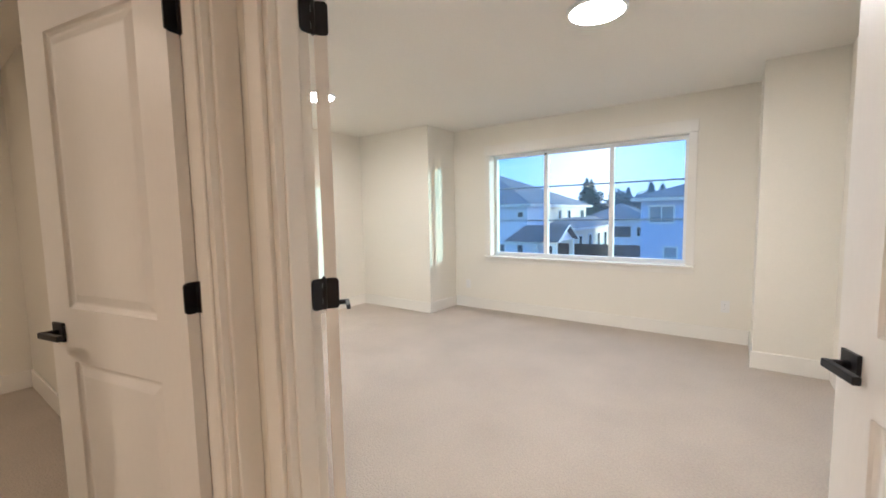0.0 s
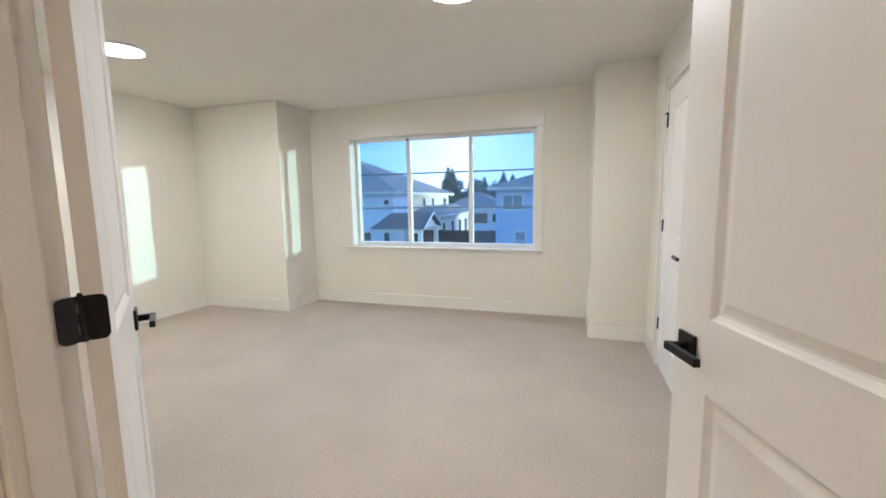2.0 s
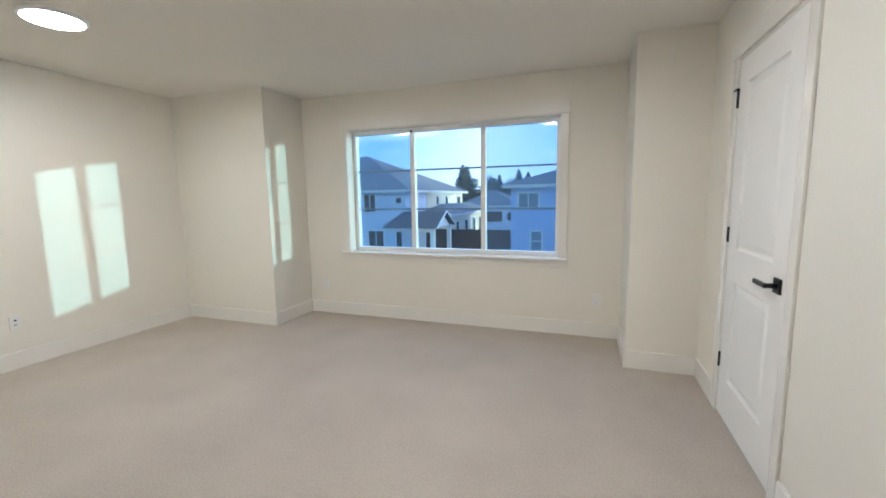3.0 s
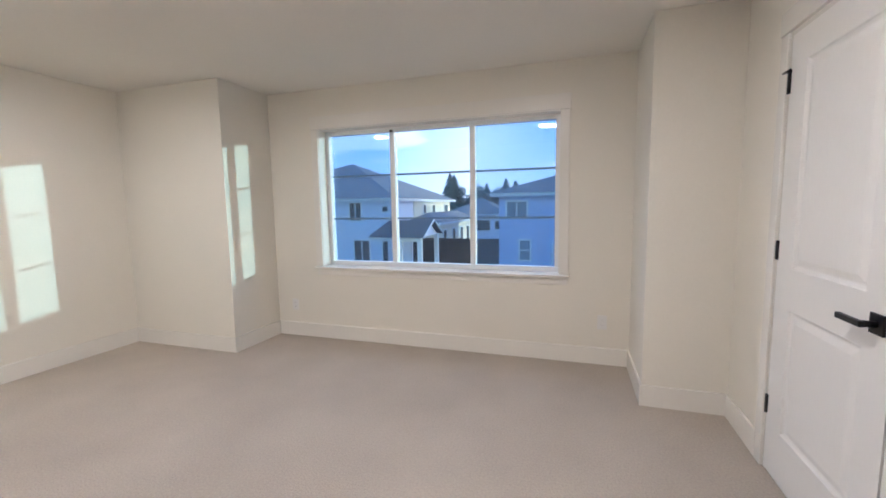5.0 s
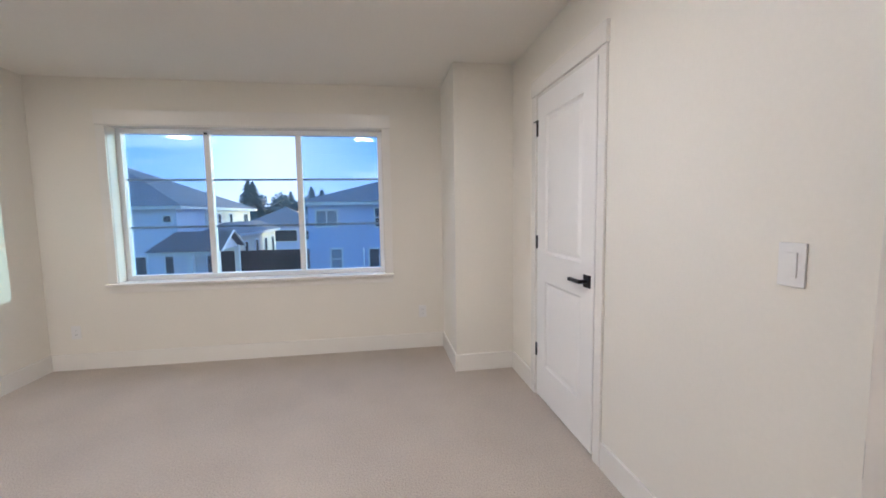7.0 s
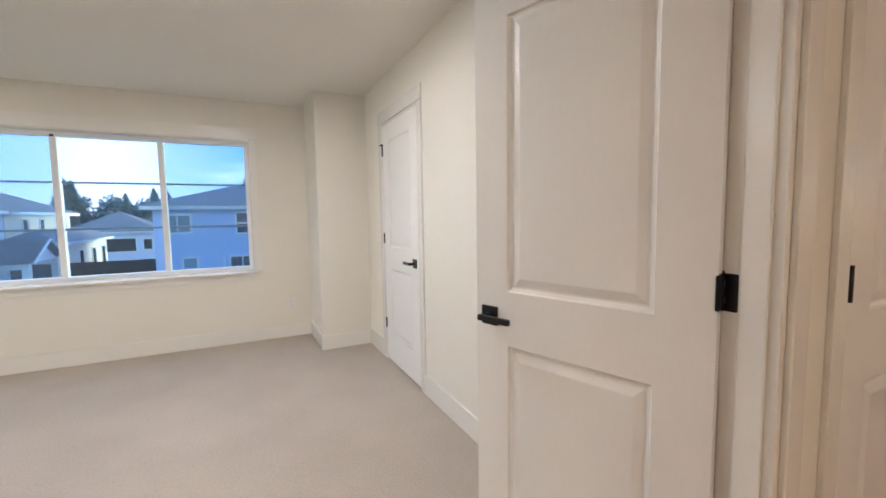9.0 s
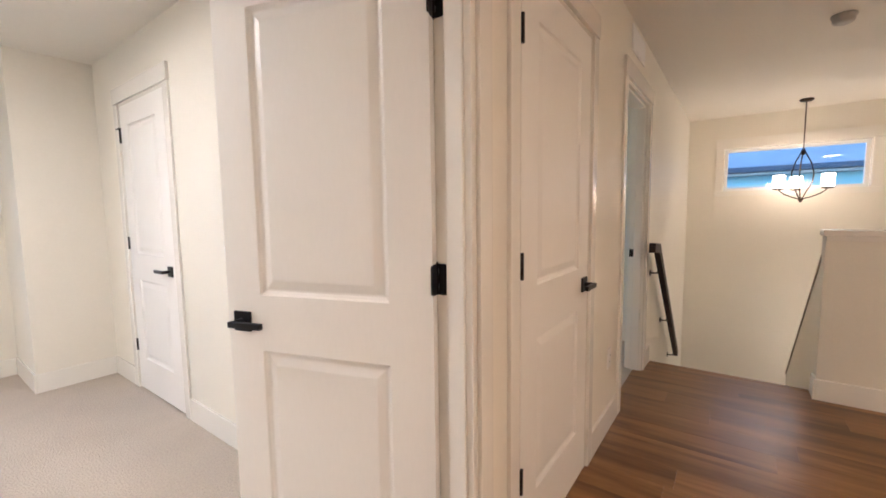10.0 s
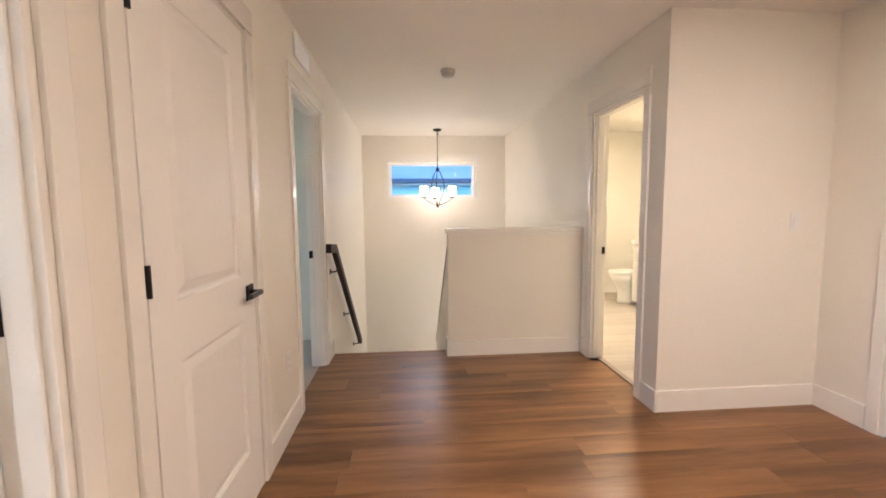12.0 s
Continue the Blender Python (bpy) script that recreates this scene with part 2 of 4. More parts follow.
def wall(name, x0, x1, y0, y1, openings=(), z0=0.0, z1=2.44, along="x", label="", material=None):
    """A wall with openings (from, to, bottom, top) cut right through it."""
    bm = bmesh.new()
    lo, hi = (x0, x1) if along == "x" else (y0, y1)
    cuts = sorted({lo, hi, *[v for o in openings for v in o[:2]]})
    for a, b in zip(cuts, cuts[1:]):
        spans = [(z0, z1)]
        for o in openings:
            if o[0] <= a + 1e-6 and o[1] >= b - 1e-6:
                spans = [(z0, o[2]), (o[3], z1)]
        for p, q in spans:
            if q - p > 0.001:
                box(bm, *((a, b, y0, y1) if along == "x" else (x0, x1, a, b)), p, q)
    bmesh.ops.remove_doubles(bm, verts=bm.verts, dist=0.0005)
    return thing(name, bm, material or WALL, label or "cream painted plasterboard wall", "wall", kind="structure")


# ---- the plan ----
H = 2.44
XL, XC1, XC2 = -5.1, -3.86, -0.48
YN, YR, YH = -0.60, -4.05, -4.165
X2, X3, YS, YS2, XB = -1.70, 1.37, -6.40, -7.48, 5.45
WX0, WX1, WZ0, WZ1 = -3.29, -1.03, 0.735, 2.06
DH = 2.06

wall("wall_north", XL - 0.15, 0.15, 0.0, 0.21, [(WX0, WX1, WZ0 - 0.02, WZ1)])
wall("wall_west", XL - 0.15, XL, -7.6, 0.0, along="y")
wall("wall_bay_left", XL, XC1, YN, 0.0)
wall("wall_bay_right", XC2, 0.0, YN - 0.055, 0.0)
wall("wall_east", 0.0, 0.12, YR, 0.0, [(-1.950, -1.162, 0.0, DH)], along="y")
wall("wall_hall_north", XL, XB, YH, YR, [(-1.565, -0.114, 0.0, DH), (0.140, 0.912, 0.0, DH), (1.62, 2.40, 0.0, DH)])
wall("wall_hall_north_low", 2.67, XB, YH, YR, z0=-3.0, z1=0.0)
wall("wall_hall_west", X2 - 0.116, X2, -7.6, YH, [(-5.017, -4.237, 0.0, DH)], along="y")
wall("wall_bath_north", X3, XB, YS - 0.12, YS, [(1.60, 2.335, 0.0, DH)])
wall("wall_stair_south_low", 2.62, XB, YS - 0.12, YS, z0=-3.0, z1=0.0)
wall("wall_bath_west", X3, X3 + 0.12, YS2, YS - 0.12, along="y")
wall("wall_hall_south", X2, X3 + 0.12, YS2 - 0.12, YS2, [(0.20, 0.985, 0.0, DH)])
wall("wall_stair_end", XB, XB + 0.18, YS - 0.12, YR, [(-5.925, -4.565, 1.492, 2.035)], z0=-3.0, along="y")
wall("wall_west_room_south", XL, X2 - 0.116, -7.6, -7.48)
wall("wall_half", 2.50, 2.62, YS, -5.20, z1=1.088, along="y", label="cream half wall guarding the stairwell")
# the room behind the far hall door, unseen far-side opening added for daylight
wall("wall_side_room_east", 3.1, 3.22, YR, -2.1, along="y")
wall("wall_side_room_north", 0.12, 3.22, -2.1, -1.95, [(0.4, 2.95, 0.35, 2.3)])
# unseen closet walls behind the bedroom's shut door, added to block leaking sun
wall("wall_closet_east", 0.80, 0.92, -1.95, 0.12, along="y")
wall("wall_closet_north", 0.15, 0.80, 0.0, 0.12)
# the bathroom's other walls
wall("wall_bath_east", 5.0, 5.12, -8.40, YS - 0.12, along="y")
wall("wall_bath_south", X3, 5.12, -8.52, -8.40)
wall("wall_bath_west_end", X3, X3 + 0.12, -8.40, YS2 - 0.12, along="y")

thing("ceiling", box(bmesh.new(), XL - 0.15, XB + 0.18, -8.52, 0.21, H, H + 0.12), CEIL, "off-white painted ceiling", "ceiling", kind="structure")
thing("floor_bedroom", box(box(bmesh.new(), XL, 0.0, -4.12, 0.0, -0.15, 0.0), 0.0, 0.80, -1.950, -1.162, -0.15, -0.002), CARPET, "beige wall-to-wall carpet in the bedroom", "carpet", kind="structure")
thing("floor_west_room", box(bmesh.new(), XL, X2 - 0.06, YS2, YH, -0.15, 0.0), CARPET, "beige carpet in the side bedroom", "carpet", kind="structure")
thing("floor_side_room", box(bmesh.new(), 0.12, 3.1, YH + 0.06, -2.1, -0.15, 0.0), CARPET, "beige carpet in the small room", "carpet", kind="structure")


def baseboard(x0, x1, y0, y1, z=0.14):
    bm = box(bmesh.new(), min(x0, x1), max(x0, x1), min(y0, y1), max(y0, y1), 0.0, z, 0.003)
    thing("baseboard", bm, TRIM, "white painted flat baseboard along the wall", "baseboard", "baseboards", "structure")


T = 0.014
for run in ((XC1 + T, XC2 - T, -T, 0), (XC1, XC1 + T, YN - T, 0), (XL + T, XC1, YN - T, YN), (XL, XL + T, YR, YN), (XC2 - T, XC2, YN - 0.055 - T, 0),
            (XC2, -T, YN - 0.055 - T, YN - 0.055), (-T, 0, -1.085, YN - 0.055), (-T, 0, YR, -2.027), (XL + T, -1.645, YR, YR + T),
            (0.985, 1.545, YH - T, YH), (2.475, 2.66, YH - T, YH), (2.50 - T, 2.50, YS + T, -5.20), (2.50 - T, 2.62, -5.20, -5.20 + T),
            (X3 - T, 1.525, YS, YS + T), (2.41, 2.50 - T, YS, YS + T), (X3 - T, X3, YS2 + T, YS), (1.06, X3 - T, YS2, YS2 + T),
            (X2, 0.125, YS2, YS2 + T), (X2, X2 + T, YS2 + T, -5.105), (XL, XL + T, YS2, YH), (XL + T, X2 - 0.116, YH - T, YH),
            (5.0 - T, 5.0, -8.40 + T, YS - 0.12), (4.215, 5.0, -8.40, -8.40 + T)):
    baseboard(*run)


# ---- doors ----
def panel_leaf(w, h, th=0.035, s=0.135):
    """A two-panel moulded door, hinge edge at x = 0, its faces at y = 0 and y = th, its foot at z = 0."""
    bm = bmesh.new()
    xs, zs = (0.0, s, w - s, w), (0.0, 0.235, 0.815, 1.0, h - 0.135, h)
    rings = ((0.0, 0.0), (0.005, 0.007), (0.014, 0.0115), (0.020, 0.0115), (0.046, 0.003), (0.050, 0.0025))
    for side in (0, 1):
        def at(x, z, depth):
            return bm.verts.new((x, depth if side == 0 else th - depth, z))
        for i in range(3):
            for k in range(5):
                x0, x1, z0, z1 = xs[i], xs[i + 1], zs[k], zs[k + 1]
                if i == 1 and k in (1, 3):
                    loops = [[at(x0 + o, z0 + o, d), at(x1 - o, z0 + o, d), at(x1 - o, z1 - o, d), at(x0 + o, z1 - o, d)] for o, d in rings]
                    for p, q in zip(loops, loops[1:]):
                        for a in range(4):
                            bm.faces.new((p[a], p[(a + 1) % 4], q[(a + 1) % 4], q[a]))
                    bm.faces.new(loops[-1])
                else:
                    bm.faces.new((at(x0, z0, 0), at(x1, z0, 0), at(x1, z1, 0), at(x0, z1, 0)))
    for a, b in (((0, 0), (w, 0)), ((w, 0), (w, h)), ((w, h), (0, h)), ((0, h), (0, 0))):
        bm.faces.new([bm.verts.new(p) for p in ((a[0], 0, a[1]), (b[0], 0, b[1]), (b[0], th, b[1]), (a[0], th, a[1]))])
    bmesh.ops.remove_doubles(bm, verts=bm.verts, dist=0.0002)
    return bm


def lever(leaf, x, z, face, out, toward):
    """A black lever handle on a square plate. out: the side it stands out to (-1 or 1); toward: the way the lever points."""
    plate = bmesh.new()
    ys = sorted((face, face + out * 0.009))
    box(plate, x - 0.033, x + 0.033, *ys, z - 0.033, z + 0.033, 0.002)
    handle = part("door_handle", plate, BLACK, leaf, "black square-plate lever handle")
    bar = bmesh.new()
    tube(bar, (x, face + out * 0.008, z), (x, face + out * 0.05, z), 0.011)
    ys = sorted((face + out * 0.042, face + out * 0.058))
    x0, x1 = sorted((x - toward * 0.012, x + toward * 0.115))
    box(bar, x0, x1, *ys, z - 0.010, z + 0.010, 0.003)
    part("lever", bar, BLACK, handle)


def round_plate(bm, u0, u1, v0, v1, r, plane, depth):
    """A flat hinge plate, rounded on its outer corners; plane gives the point for (u, v, d)."""
    pts = []
    for cx, cy, a0 in ((u1 - r, v1 - r, 0), (u0 + r, v1 - r, 90), (u0 + r, v0 + r, 180), (u1 - r, v0 + r, 270)):
        for k in range(5):
            a = radians(a0 + 22.5 * k)
            pts.append((cx + r * math.cos(a), cy + r * math.sin(a)))
    lo, hi = [bm.verts.new(plane(u, v, 0)) for u, v in pts], [bm.verts.new(plane(u, v, depth)) for u, v in pts]
    bm.faces.new(lo[::-1]), bm.faces.new(hi)
    for i in range(len(pts)):
        j = (i + 1) % len(pts)
        bm.faces.new((lo[i], lo[j], hi[j], hi[i]))


def casing_set(door, lo, hi, y_face, out, top=DH):
    """Flat painted casing round an opening from lo to hi on the wall face y_face, standing out to out."""
    w, t = 0.070, 0.015
    ys = sorted((y_face, y_face + out * t))
    for a, b in ((lo - w, lo - 0.004), (hi + 0.004, hi + w)):
        part("casing", box(bmesh.new(), a, b, *ys, 0.0, top + 0.002, 0.004), TRIM, door)
    ys = sorted((y_face, y_face + out * (t + 0.004)))
    part("head_casing", box(bmesh.new(), lo - w - 0.006, hi + w + 0.006, *ys, top + 0.004, top + 0.105, 0.002), TRIM, door)


def jamb_set(door, lo, hi, y0, y1, stop0, stop1, top=DH):
    """The lining of an opening, with its stop from stop0 to stop1 across the wall."""
    j = 0.018
    for a, b, s0, s1 in ((lo - 0.001, lo + j, lo + j, lo + j + 0.011), (hi - j, hi + 0.001, hi - j - 0.011, hi - j)):
        bm = box(bmesh.new(), a, b, y0, y1, 0.0, top, 0.0015)
        part("jamb", bm, TRIM, door)
        part("door_stop", box(bmesh.new(), s0, s1, stop0, stop1, 0.0, top - j, 0.0045), TRIM, door)
    part("head_jamb", box(bmesh.new(), lo + j, hi - j, y0, y1, top - j, top + 0.001, 0.0015), TRIM, door)
    part("head_stop", box(bmesh.new(), lo + j + 0.011, hi - j - 0.011, stop0, stop1, top - j - 0.011, top - j, 0.002), TRIM, door)


def swing(door, px, py, turn, w, room, mirror=False, h=2.025, z=0.014, knob=0.925, sides=(True, True), hinge_zs=(1.835, 1.085, 0.335)):
    """A leaf hung on the pin (px, py): closed it lies towards +x (mirror: towards -x), and it opens to the room's side."""
    a = turn if not mirror else 180 - turn
    m = pose(px, py, z, 0, 0, a if room > 0 else -a)
    leaf = part("leaf", panel_leaf(w, h), DOOR, door, "white two-panel moulded door leaf")
    # in the leaf's space the faces stand at y 0 and 0.035; the pin is just outside the room face
    face_shift = (-0.035 - 0.001) if (room > 0) != mirror else 0.001
    leaf.matrix_basis = m @ pose(0.0005, face_shift, 0)
    kx = w - 0.062
    if sides[0]:
        lever(leaf, kx, knob - z, 0.0, -1, -1)
    if sides[1]:
        lever(leaf, kx, knob - z, 0.035, 1, -1)
    latch = box(bmesh.new(), w - 0.001, w + 0.002, 0.005, 0.030, knob - z - 0.028, knob - z + 0.028, 0.001)
    part("latch_plate", latch, BLACK, leaf, "black latch plate")
    return leaf


def door_frame(name, m, lo, hi, thick, room, label, casing=(True, True)):
    """The empty, jambs and casings of a door in its own space: x along the wall, the wall from y = 0 (one face) to thick. room: +1 if it opens to +y."""
    d = hub(name, m, label, "door", kind="structure")
    stop = (thick - 0.037 - 0.058, thick - 0.037) if room > 0 else (0.037, 0.037 + 0.058)
    jamb_set(d, lo, hi, -0.001, thick + 0.001, *stop)
    if casing[0]:
        casing_set(d, lo, hi, 0.0, -1)
    if casing[1]:
        casing_set(d, lo, hi, thick, 1)
    return d


# the bedroom's pair of doors, both leaves standing open into the room
TH = YR - YH
d1 = door_frame("door_1", pose(0, YH, 0), -1.565, -0.114, TH, 1, "open pair of white two-panel bedroom doors with black hinges")
PY, PY_LEFT = TH + 0.002, TH + 0.012
swing(d1, -1.542, PY_LEFT, 142, 0.702, 1)
swing(d1, -0.132, PY, 72.5, 0.730, 1, mirror=True)
for px, py, a, sign in ((-1.542, PY_LEFT, 142, 1), (-0.132, PY, 107.5, -1)):
    for z in (1.835, 1.085, 0.335):
        bm = tube(bmesh.new(), (px, py, z - 0.0445), (px, py, z + 0.0445), 0.0065)
        tube(bm, (px, py, z + 0.0445), (px, py, z + 0.050), 0.005, 0.003)
        hinge = part("hinge", bm, BLACK, d1, "black butt hinge")
        bm = bmesh.new()
        round_plate(bm, -0.040, 0.0, z - 0.0445, z + 0.0445, 0.012, lambda u, v, d: (px - sign * (0.003 - d), py + u, v), 0.004)
        part("hinge_plate", bm, BLACK, hinge)
        c, s = math.cos(radians(a)), math.sin(radians(a))
        bm = bmesh.new()
        # the plate on the leaf's edge runs across its thickness
        round_plate(bm, -0.040, 0.0, z - 0.0445, z + 0.0445, 0.012,
                    lambda u, v, d: (px - sign * u * -s * -1 + d * c, py + sign * u * c * 1 + d * s, v), 0.005)
        part("hinge_plate", bm, BLACK, hinge)
        pins = tube(bmesh.new(), (px, py - 0.0068, z - 0.03), (px, py - 0.0068, z - 0.012), 0.0012, sides=6)
        tube(pins, (px, py - 0.0068, z + 0.012), (px, py - 0.0068, z + 0.03), 0.0012, sides=6)
        part("hinge_pin", pins, PIN, hinge, "bright steel pin showing between knuckles")

# the side bedroom's door, open, in the wall beside
d2 = door_frame("door_2", pose(X2, 0, 0, 0, 0, 90), -5.017, -4.237, 0.116, 1, "open white two-panel door into the side bedroom")
swing(d2, -4.255, 0.116 + 0.002, 78, 0.742, 1, mirror=True)
for z in (1.835, 1.085, 0.335):
    bm = tube(bmesh.new(), (-4.255, 0.118, z - 0.0445), (-4.255, 0.118, z + 0.0445), 0.0065)
    hinge = part("hinge", bm, BLACK, d2, "black butt hinge")
    bm = bmesh.new()
    round_plate(bm, -0.040, 0.0, z - 0.0445, z + 0.0445, 0.012, lambda u, v, d: (-4.255 + 0.003 - d, 0.118 + u, v), 0.004)
    part("hinge_plate", bm, BLACK, hinge)
    c, s = math.cos(radians(102)), math.sin(radians(102))
    bm = bmesh.new()
    round_plate(bm, -0.040, 0.0, z - 0.0445, z + 0.0445, 0.012, lambda u, v, d: (-4.255 + u * s * 1 + d * c, 0.118 - u * c + d * s, v), 0.005)
    part("hinge_plate", bm, BLACK, hinge)

# the bedroom closet's door, shut, in the east wall
d3 = door_frame("door_3", pose(0.12, 0, 0, 0, 0, 90), -1.950, -1.162, 0.12, 1, "shut white two-panel closet door with black lever", (False, True))
swing(d3, -1.180, 0.12 + 0.006, 0, 0.748, 1, mirror=True, sides=(True, False), knob=0.925)
for z in (1.835, 1.085, 0.335):
    bm = tube(bmesh.new(), (-1.180, 0.128, z - 0.0445), (-1.180, 0.128, z + 0.0445), 0.0085)
    hinge = part("hinge", bm, BLACK, d3, "black butt hinge")
bm = tube(bmesh.new(), (-1.180, 0.128, 1.880), (-1.180, 0.128, 1.892), 0.012)
tube(bm, (-1.150, 0.142, 1.887), (-1.215, 0.142, 1.887), 0.005)
tube(bm, (-1.180, 0.128, 1.887), (-1.180, 0.146, 1.887), 0.005)
part("hinge_stop", bm, BLACK, d3, "black hinge-pin door stop")

# the hall closet's door, shut
d4 = door_frame("door_4", pose(0, YR, 0, 0, 0, 180), -0.912, -0.140, TH, 1, "shut white two-panel hall closet door with black lever", (False, True))
swing(d4, -0.158, TH + 0.006, 0, 0.730, 1, mirror=True, sides=(True, False), knob=0.935)
for z in (1.835, 1.095, 0.355):
    bm = tube(bmesh.new(), (-0.158, TH + 0.008, z - 0.0445), (-0.158, TH + 0.008, z + 0.0445), 0.0075)
    part("hinge", bm, BLACK, d4, "black butt hinge")

# the far hall door, standing open into its small room
d5 = door_frame("door_5", pose(0, YH, 0), 1.62, 2.40, TH, 1, "open white two-panel door to a small room off the hall")
swing(d5, 1.638, PY, 97, 0.742, 1)
part("strike_plate", box(bmesh.new(), 2.378, 2.3835, TH - 0.036, TH - 0.006, 0.905, 0.965, 0.001), BLACK, d5, "black strike plate")

# the bathroom's doorway
d6 = door_frame("door_6", pose(0, YS - 0.12, 0), 1.60, 2.335, 0.12, -1, "open doorway to the bathroom with white casing")
part("strike_plate", box(bmesh.new(), 2.313, 2.3185, 0.006, 0.036, 0.905, 0.965, 0.001), BLACK, d6, "black strike plate")
swing(d6, 1.618, -0.012, 92, 0.697, -1)
part("threshold", box(bmesh.new(), 1.619, 2.316, 0.01, 0.055, -0.004, 0.009, 0.004), TAUPE, d6, "brown metal threshold strip")

# a shut door in the hall's south wall
d7 = door_frame("door_7", pose(0, YS2 - 0.12, 0), 0.20, 0.985, 0.12, 1, "shut white two-panel door in the hall", (False, True))
swing(d7, 0.218, 0.126, 0, 0.748, 1, sides=(False, True))


# ---- windows ----
def window(name, m, lo, hi, z0, z1, cuts, muntins, label, depth, stool):
    """x along the wall; the room's face at y = 0, the frame near y = depth."""
    w = hub(name, m, label, "window", kind="structure")
    f = 0.042
    y0, y1 = depth - 0.035, depth + 0.035
    part("window_frame", box(bmesh.new(), lo, hi, y0, y1, z0, z0 + f, 0.003), VINYL, w)
    part("window_frame", box(bmesh.new(), lo, hi, y0, y1, z1 - f, z1, 0.003), VINYL, w)
    for a in (lo, hi - f):
        part("window_frame", box(bmesh.new(), a, a + f, y0, y1, z0 + f, z1 - f, 0.003), VINYL, w)
    edges = [lo + f, *cuts, hi - f]
    for c in cuts:
        part("mullion", box(bmesh.new(), c - 0.024, c + 0.024, y0 + 0.004, y1, z0 + f, z1 - f, 0.003), VINYL, w)
    for i, (a, b) in enumerate(zip(edges, edges[1:])):
        a, b = a + (0.024 if i else 0), b - (0.024 if i < len(edges) - 2 else 0)
        pane = part("pane", box(bmesh.new(), a, b, depth - 0.002, depth + 0.002, z0 + f, z1 - f), GLASS, w, "clear double-glazed pane")
        pane.visible_shadow = False
        if len(cuts) == 2 and i != 1:
            mesh = part("insect_screen", box(bmesh.new(), a, b, depth + 0.020, depth + 0.021, z0 + f, z1 - f), SCREEN, w, "fine grey insect screen")
            mesh.visible_shadow = False
        for z in muntins:
            part("muntin", box(bmesh.new(), a, b, depth + 0.004, depth + 0.011, z - 0.009, z + 0.009), MUNTIN, pane)
    if stool:
        part("window_sill", box(bmesh.new(), lo - 0.078, hi + 0.078, -0.055, depth - 0.035, z0 - 0.022, z0, 0.004), TRIM, w)
        part("apron", box(bmesh.new(), lo - 0.07, hi + 0.07, -0.014, 0.0, z0 - 0.085, z0 - 0.024, 0.002), TRIM, w)
        base = z0 + 0.001
    else:
        part("casing", box(bmesh.new(), lo - 0.095, hi + 0.095, -0.015, 0.0, z0 - 0.065, z0 + 0.001, 0.002), TRIM, w)
        base = z0 + 0.002
    wc = 0.072 if stool else 0.088
    for a, b in ((lo - wc, lo - 0.001), (hi + 0.001, hi + wc)):
        part("casing", box(bmesh.new(), a, b, -0.015, 0.0, base, z1 + 0.002, 0.002), TRIM, w)
    part("head_casing", box(bmesh.new(), lo - wc - 0.006, hi + wc + 0.006, -0.019, 0.0, z1 + 0.004, z1 + 0.125, 0.002), TRIM, w)
    for a, b in ((lo - 0.001, lo + 0.003), (hi - 0.003, hi + 0.001)):
        part("window_return", box(bmesh.new(), a, b, 0.0, depth - 0.035, z0, z1), TRIM, w)
    part("window_return", box(bmesh.new(), lo + 0.003, hi - 0.003, 0.0, depth - 0.035, z1 - 0.003, z1 + 0.001), TRIM, w)
    return w


w1 = window("window_1", pose(0, 0, 0), WX0, WX1, WZ0, WZ1, (-2.566, -1.788), (1.621, 1.202),
            "wide white three-pane sliding window with thin grey muntins", 0.15, True)
latch = box(bmesh.new(), -2.578, -2.553, 0.097, 0.119, 2.012, 2.03, 0.003)
part("sash_latch", latch, BLACK, w1, "small dark sash catch")
window("window_2", pose(XB, 0, 0, 0, 0, -90), 4.565, 5.925, 1.492, 2.035, (), (), "narrow white fixed window high above the stairs", 0.115, False)


# ---- hall floor edge, stairs and guard wall ----
thing("floor_hall_base", box(bmesh.new(), X2, 2.62, YS2, -4.106, -0.16, -0.013), FENCEWOOD, "dark subfloor under the hall planks", "floor", kind="structure")
thing("floor_bath_base", box(bmesh.new(), X3 + 0.12, 5.0, -8.40, YS, -0.16, -0.013), FENCEWOOD, "subfloor under the bathroom planks", "floor", kind="structure")
stair = hub("staircase", pose(2.67, 0, 0), "carpeted staircase going down from the hall", "stairs", kind="structure")
for i in range(8):
    part("step", box(bmesh.new(), 0.25 * i - 0.03, 0.25 * i + 0.25, -5.19, YH - 0.002, -0.187 * (i + 1) - 0.15, -0.187 * (i + 1), 0.008), CARPET, stair)
part("landing", box(bmesh.new(), 2.0, 2.778, YS, -5.19, -1.65, -1.496), CARPET, stair)
part("nosing", box(bmesh.new(), -0.055, 0.0, -5.19, YH - 0.015, -0.03, 0.001, 0.008), PLANK, stair, "brown plank stair nosing")
part("riser", box(bmesh.new(), -0.06, -0.04, -5.19, YH - 0.002, -0.36, -0.03), TRIM, stair)

thing("floor_lower", box(bmesh.new(), 2.62, XB, YS, YH, -3.1, -2.95), CARPET, "beige carpet on the lower floor", "carpet", kind="structure")
wall("wall_stair_west_low", 2.50, 2.62, YS, YH, z0=-3.0, z1=-0.17, along="y")
thing("half_wall_cap", box(bmesh.new(), 2.482, 2.638, YS + 0.002, -5.185, 1.089, 1.126, 0.003), TRIM, "white painted cap on the half wall", "trim", kind="structure")
thing("half_wall_trim", box(bmesh.new(), 2.487, 2.4995, YS + 0.003, -5.20, 1.058, 1.088, 0.002), TRIM, "white painted moulding under the cap", "trim", kind="structure")


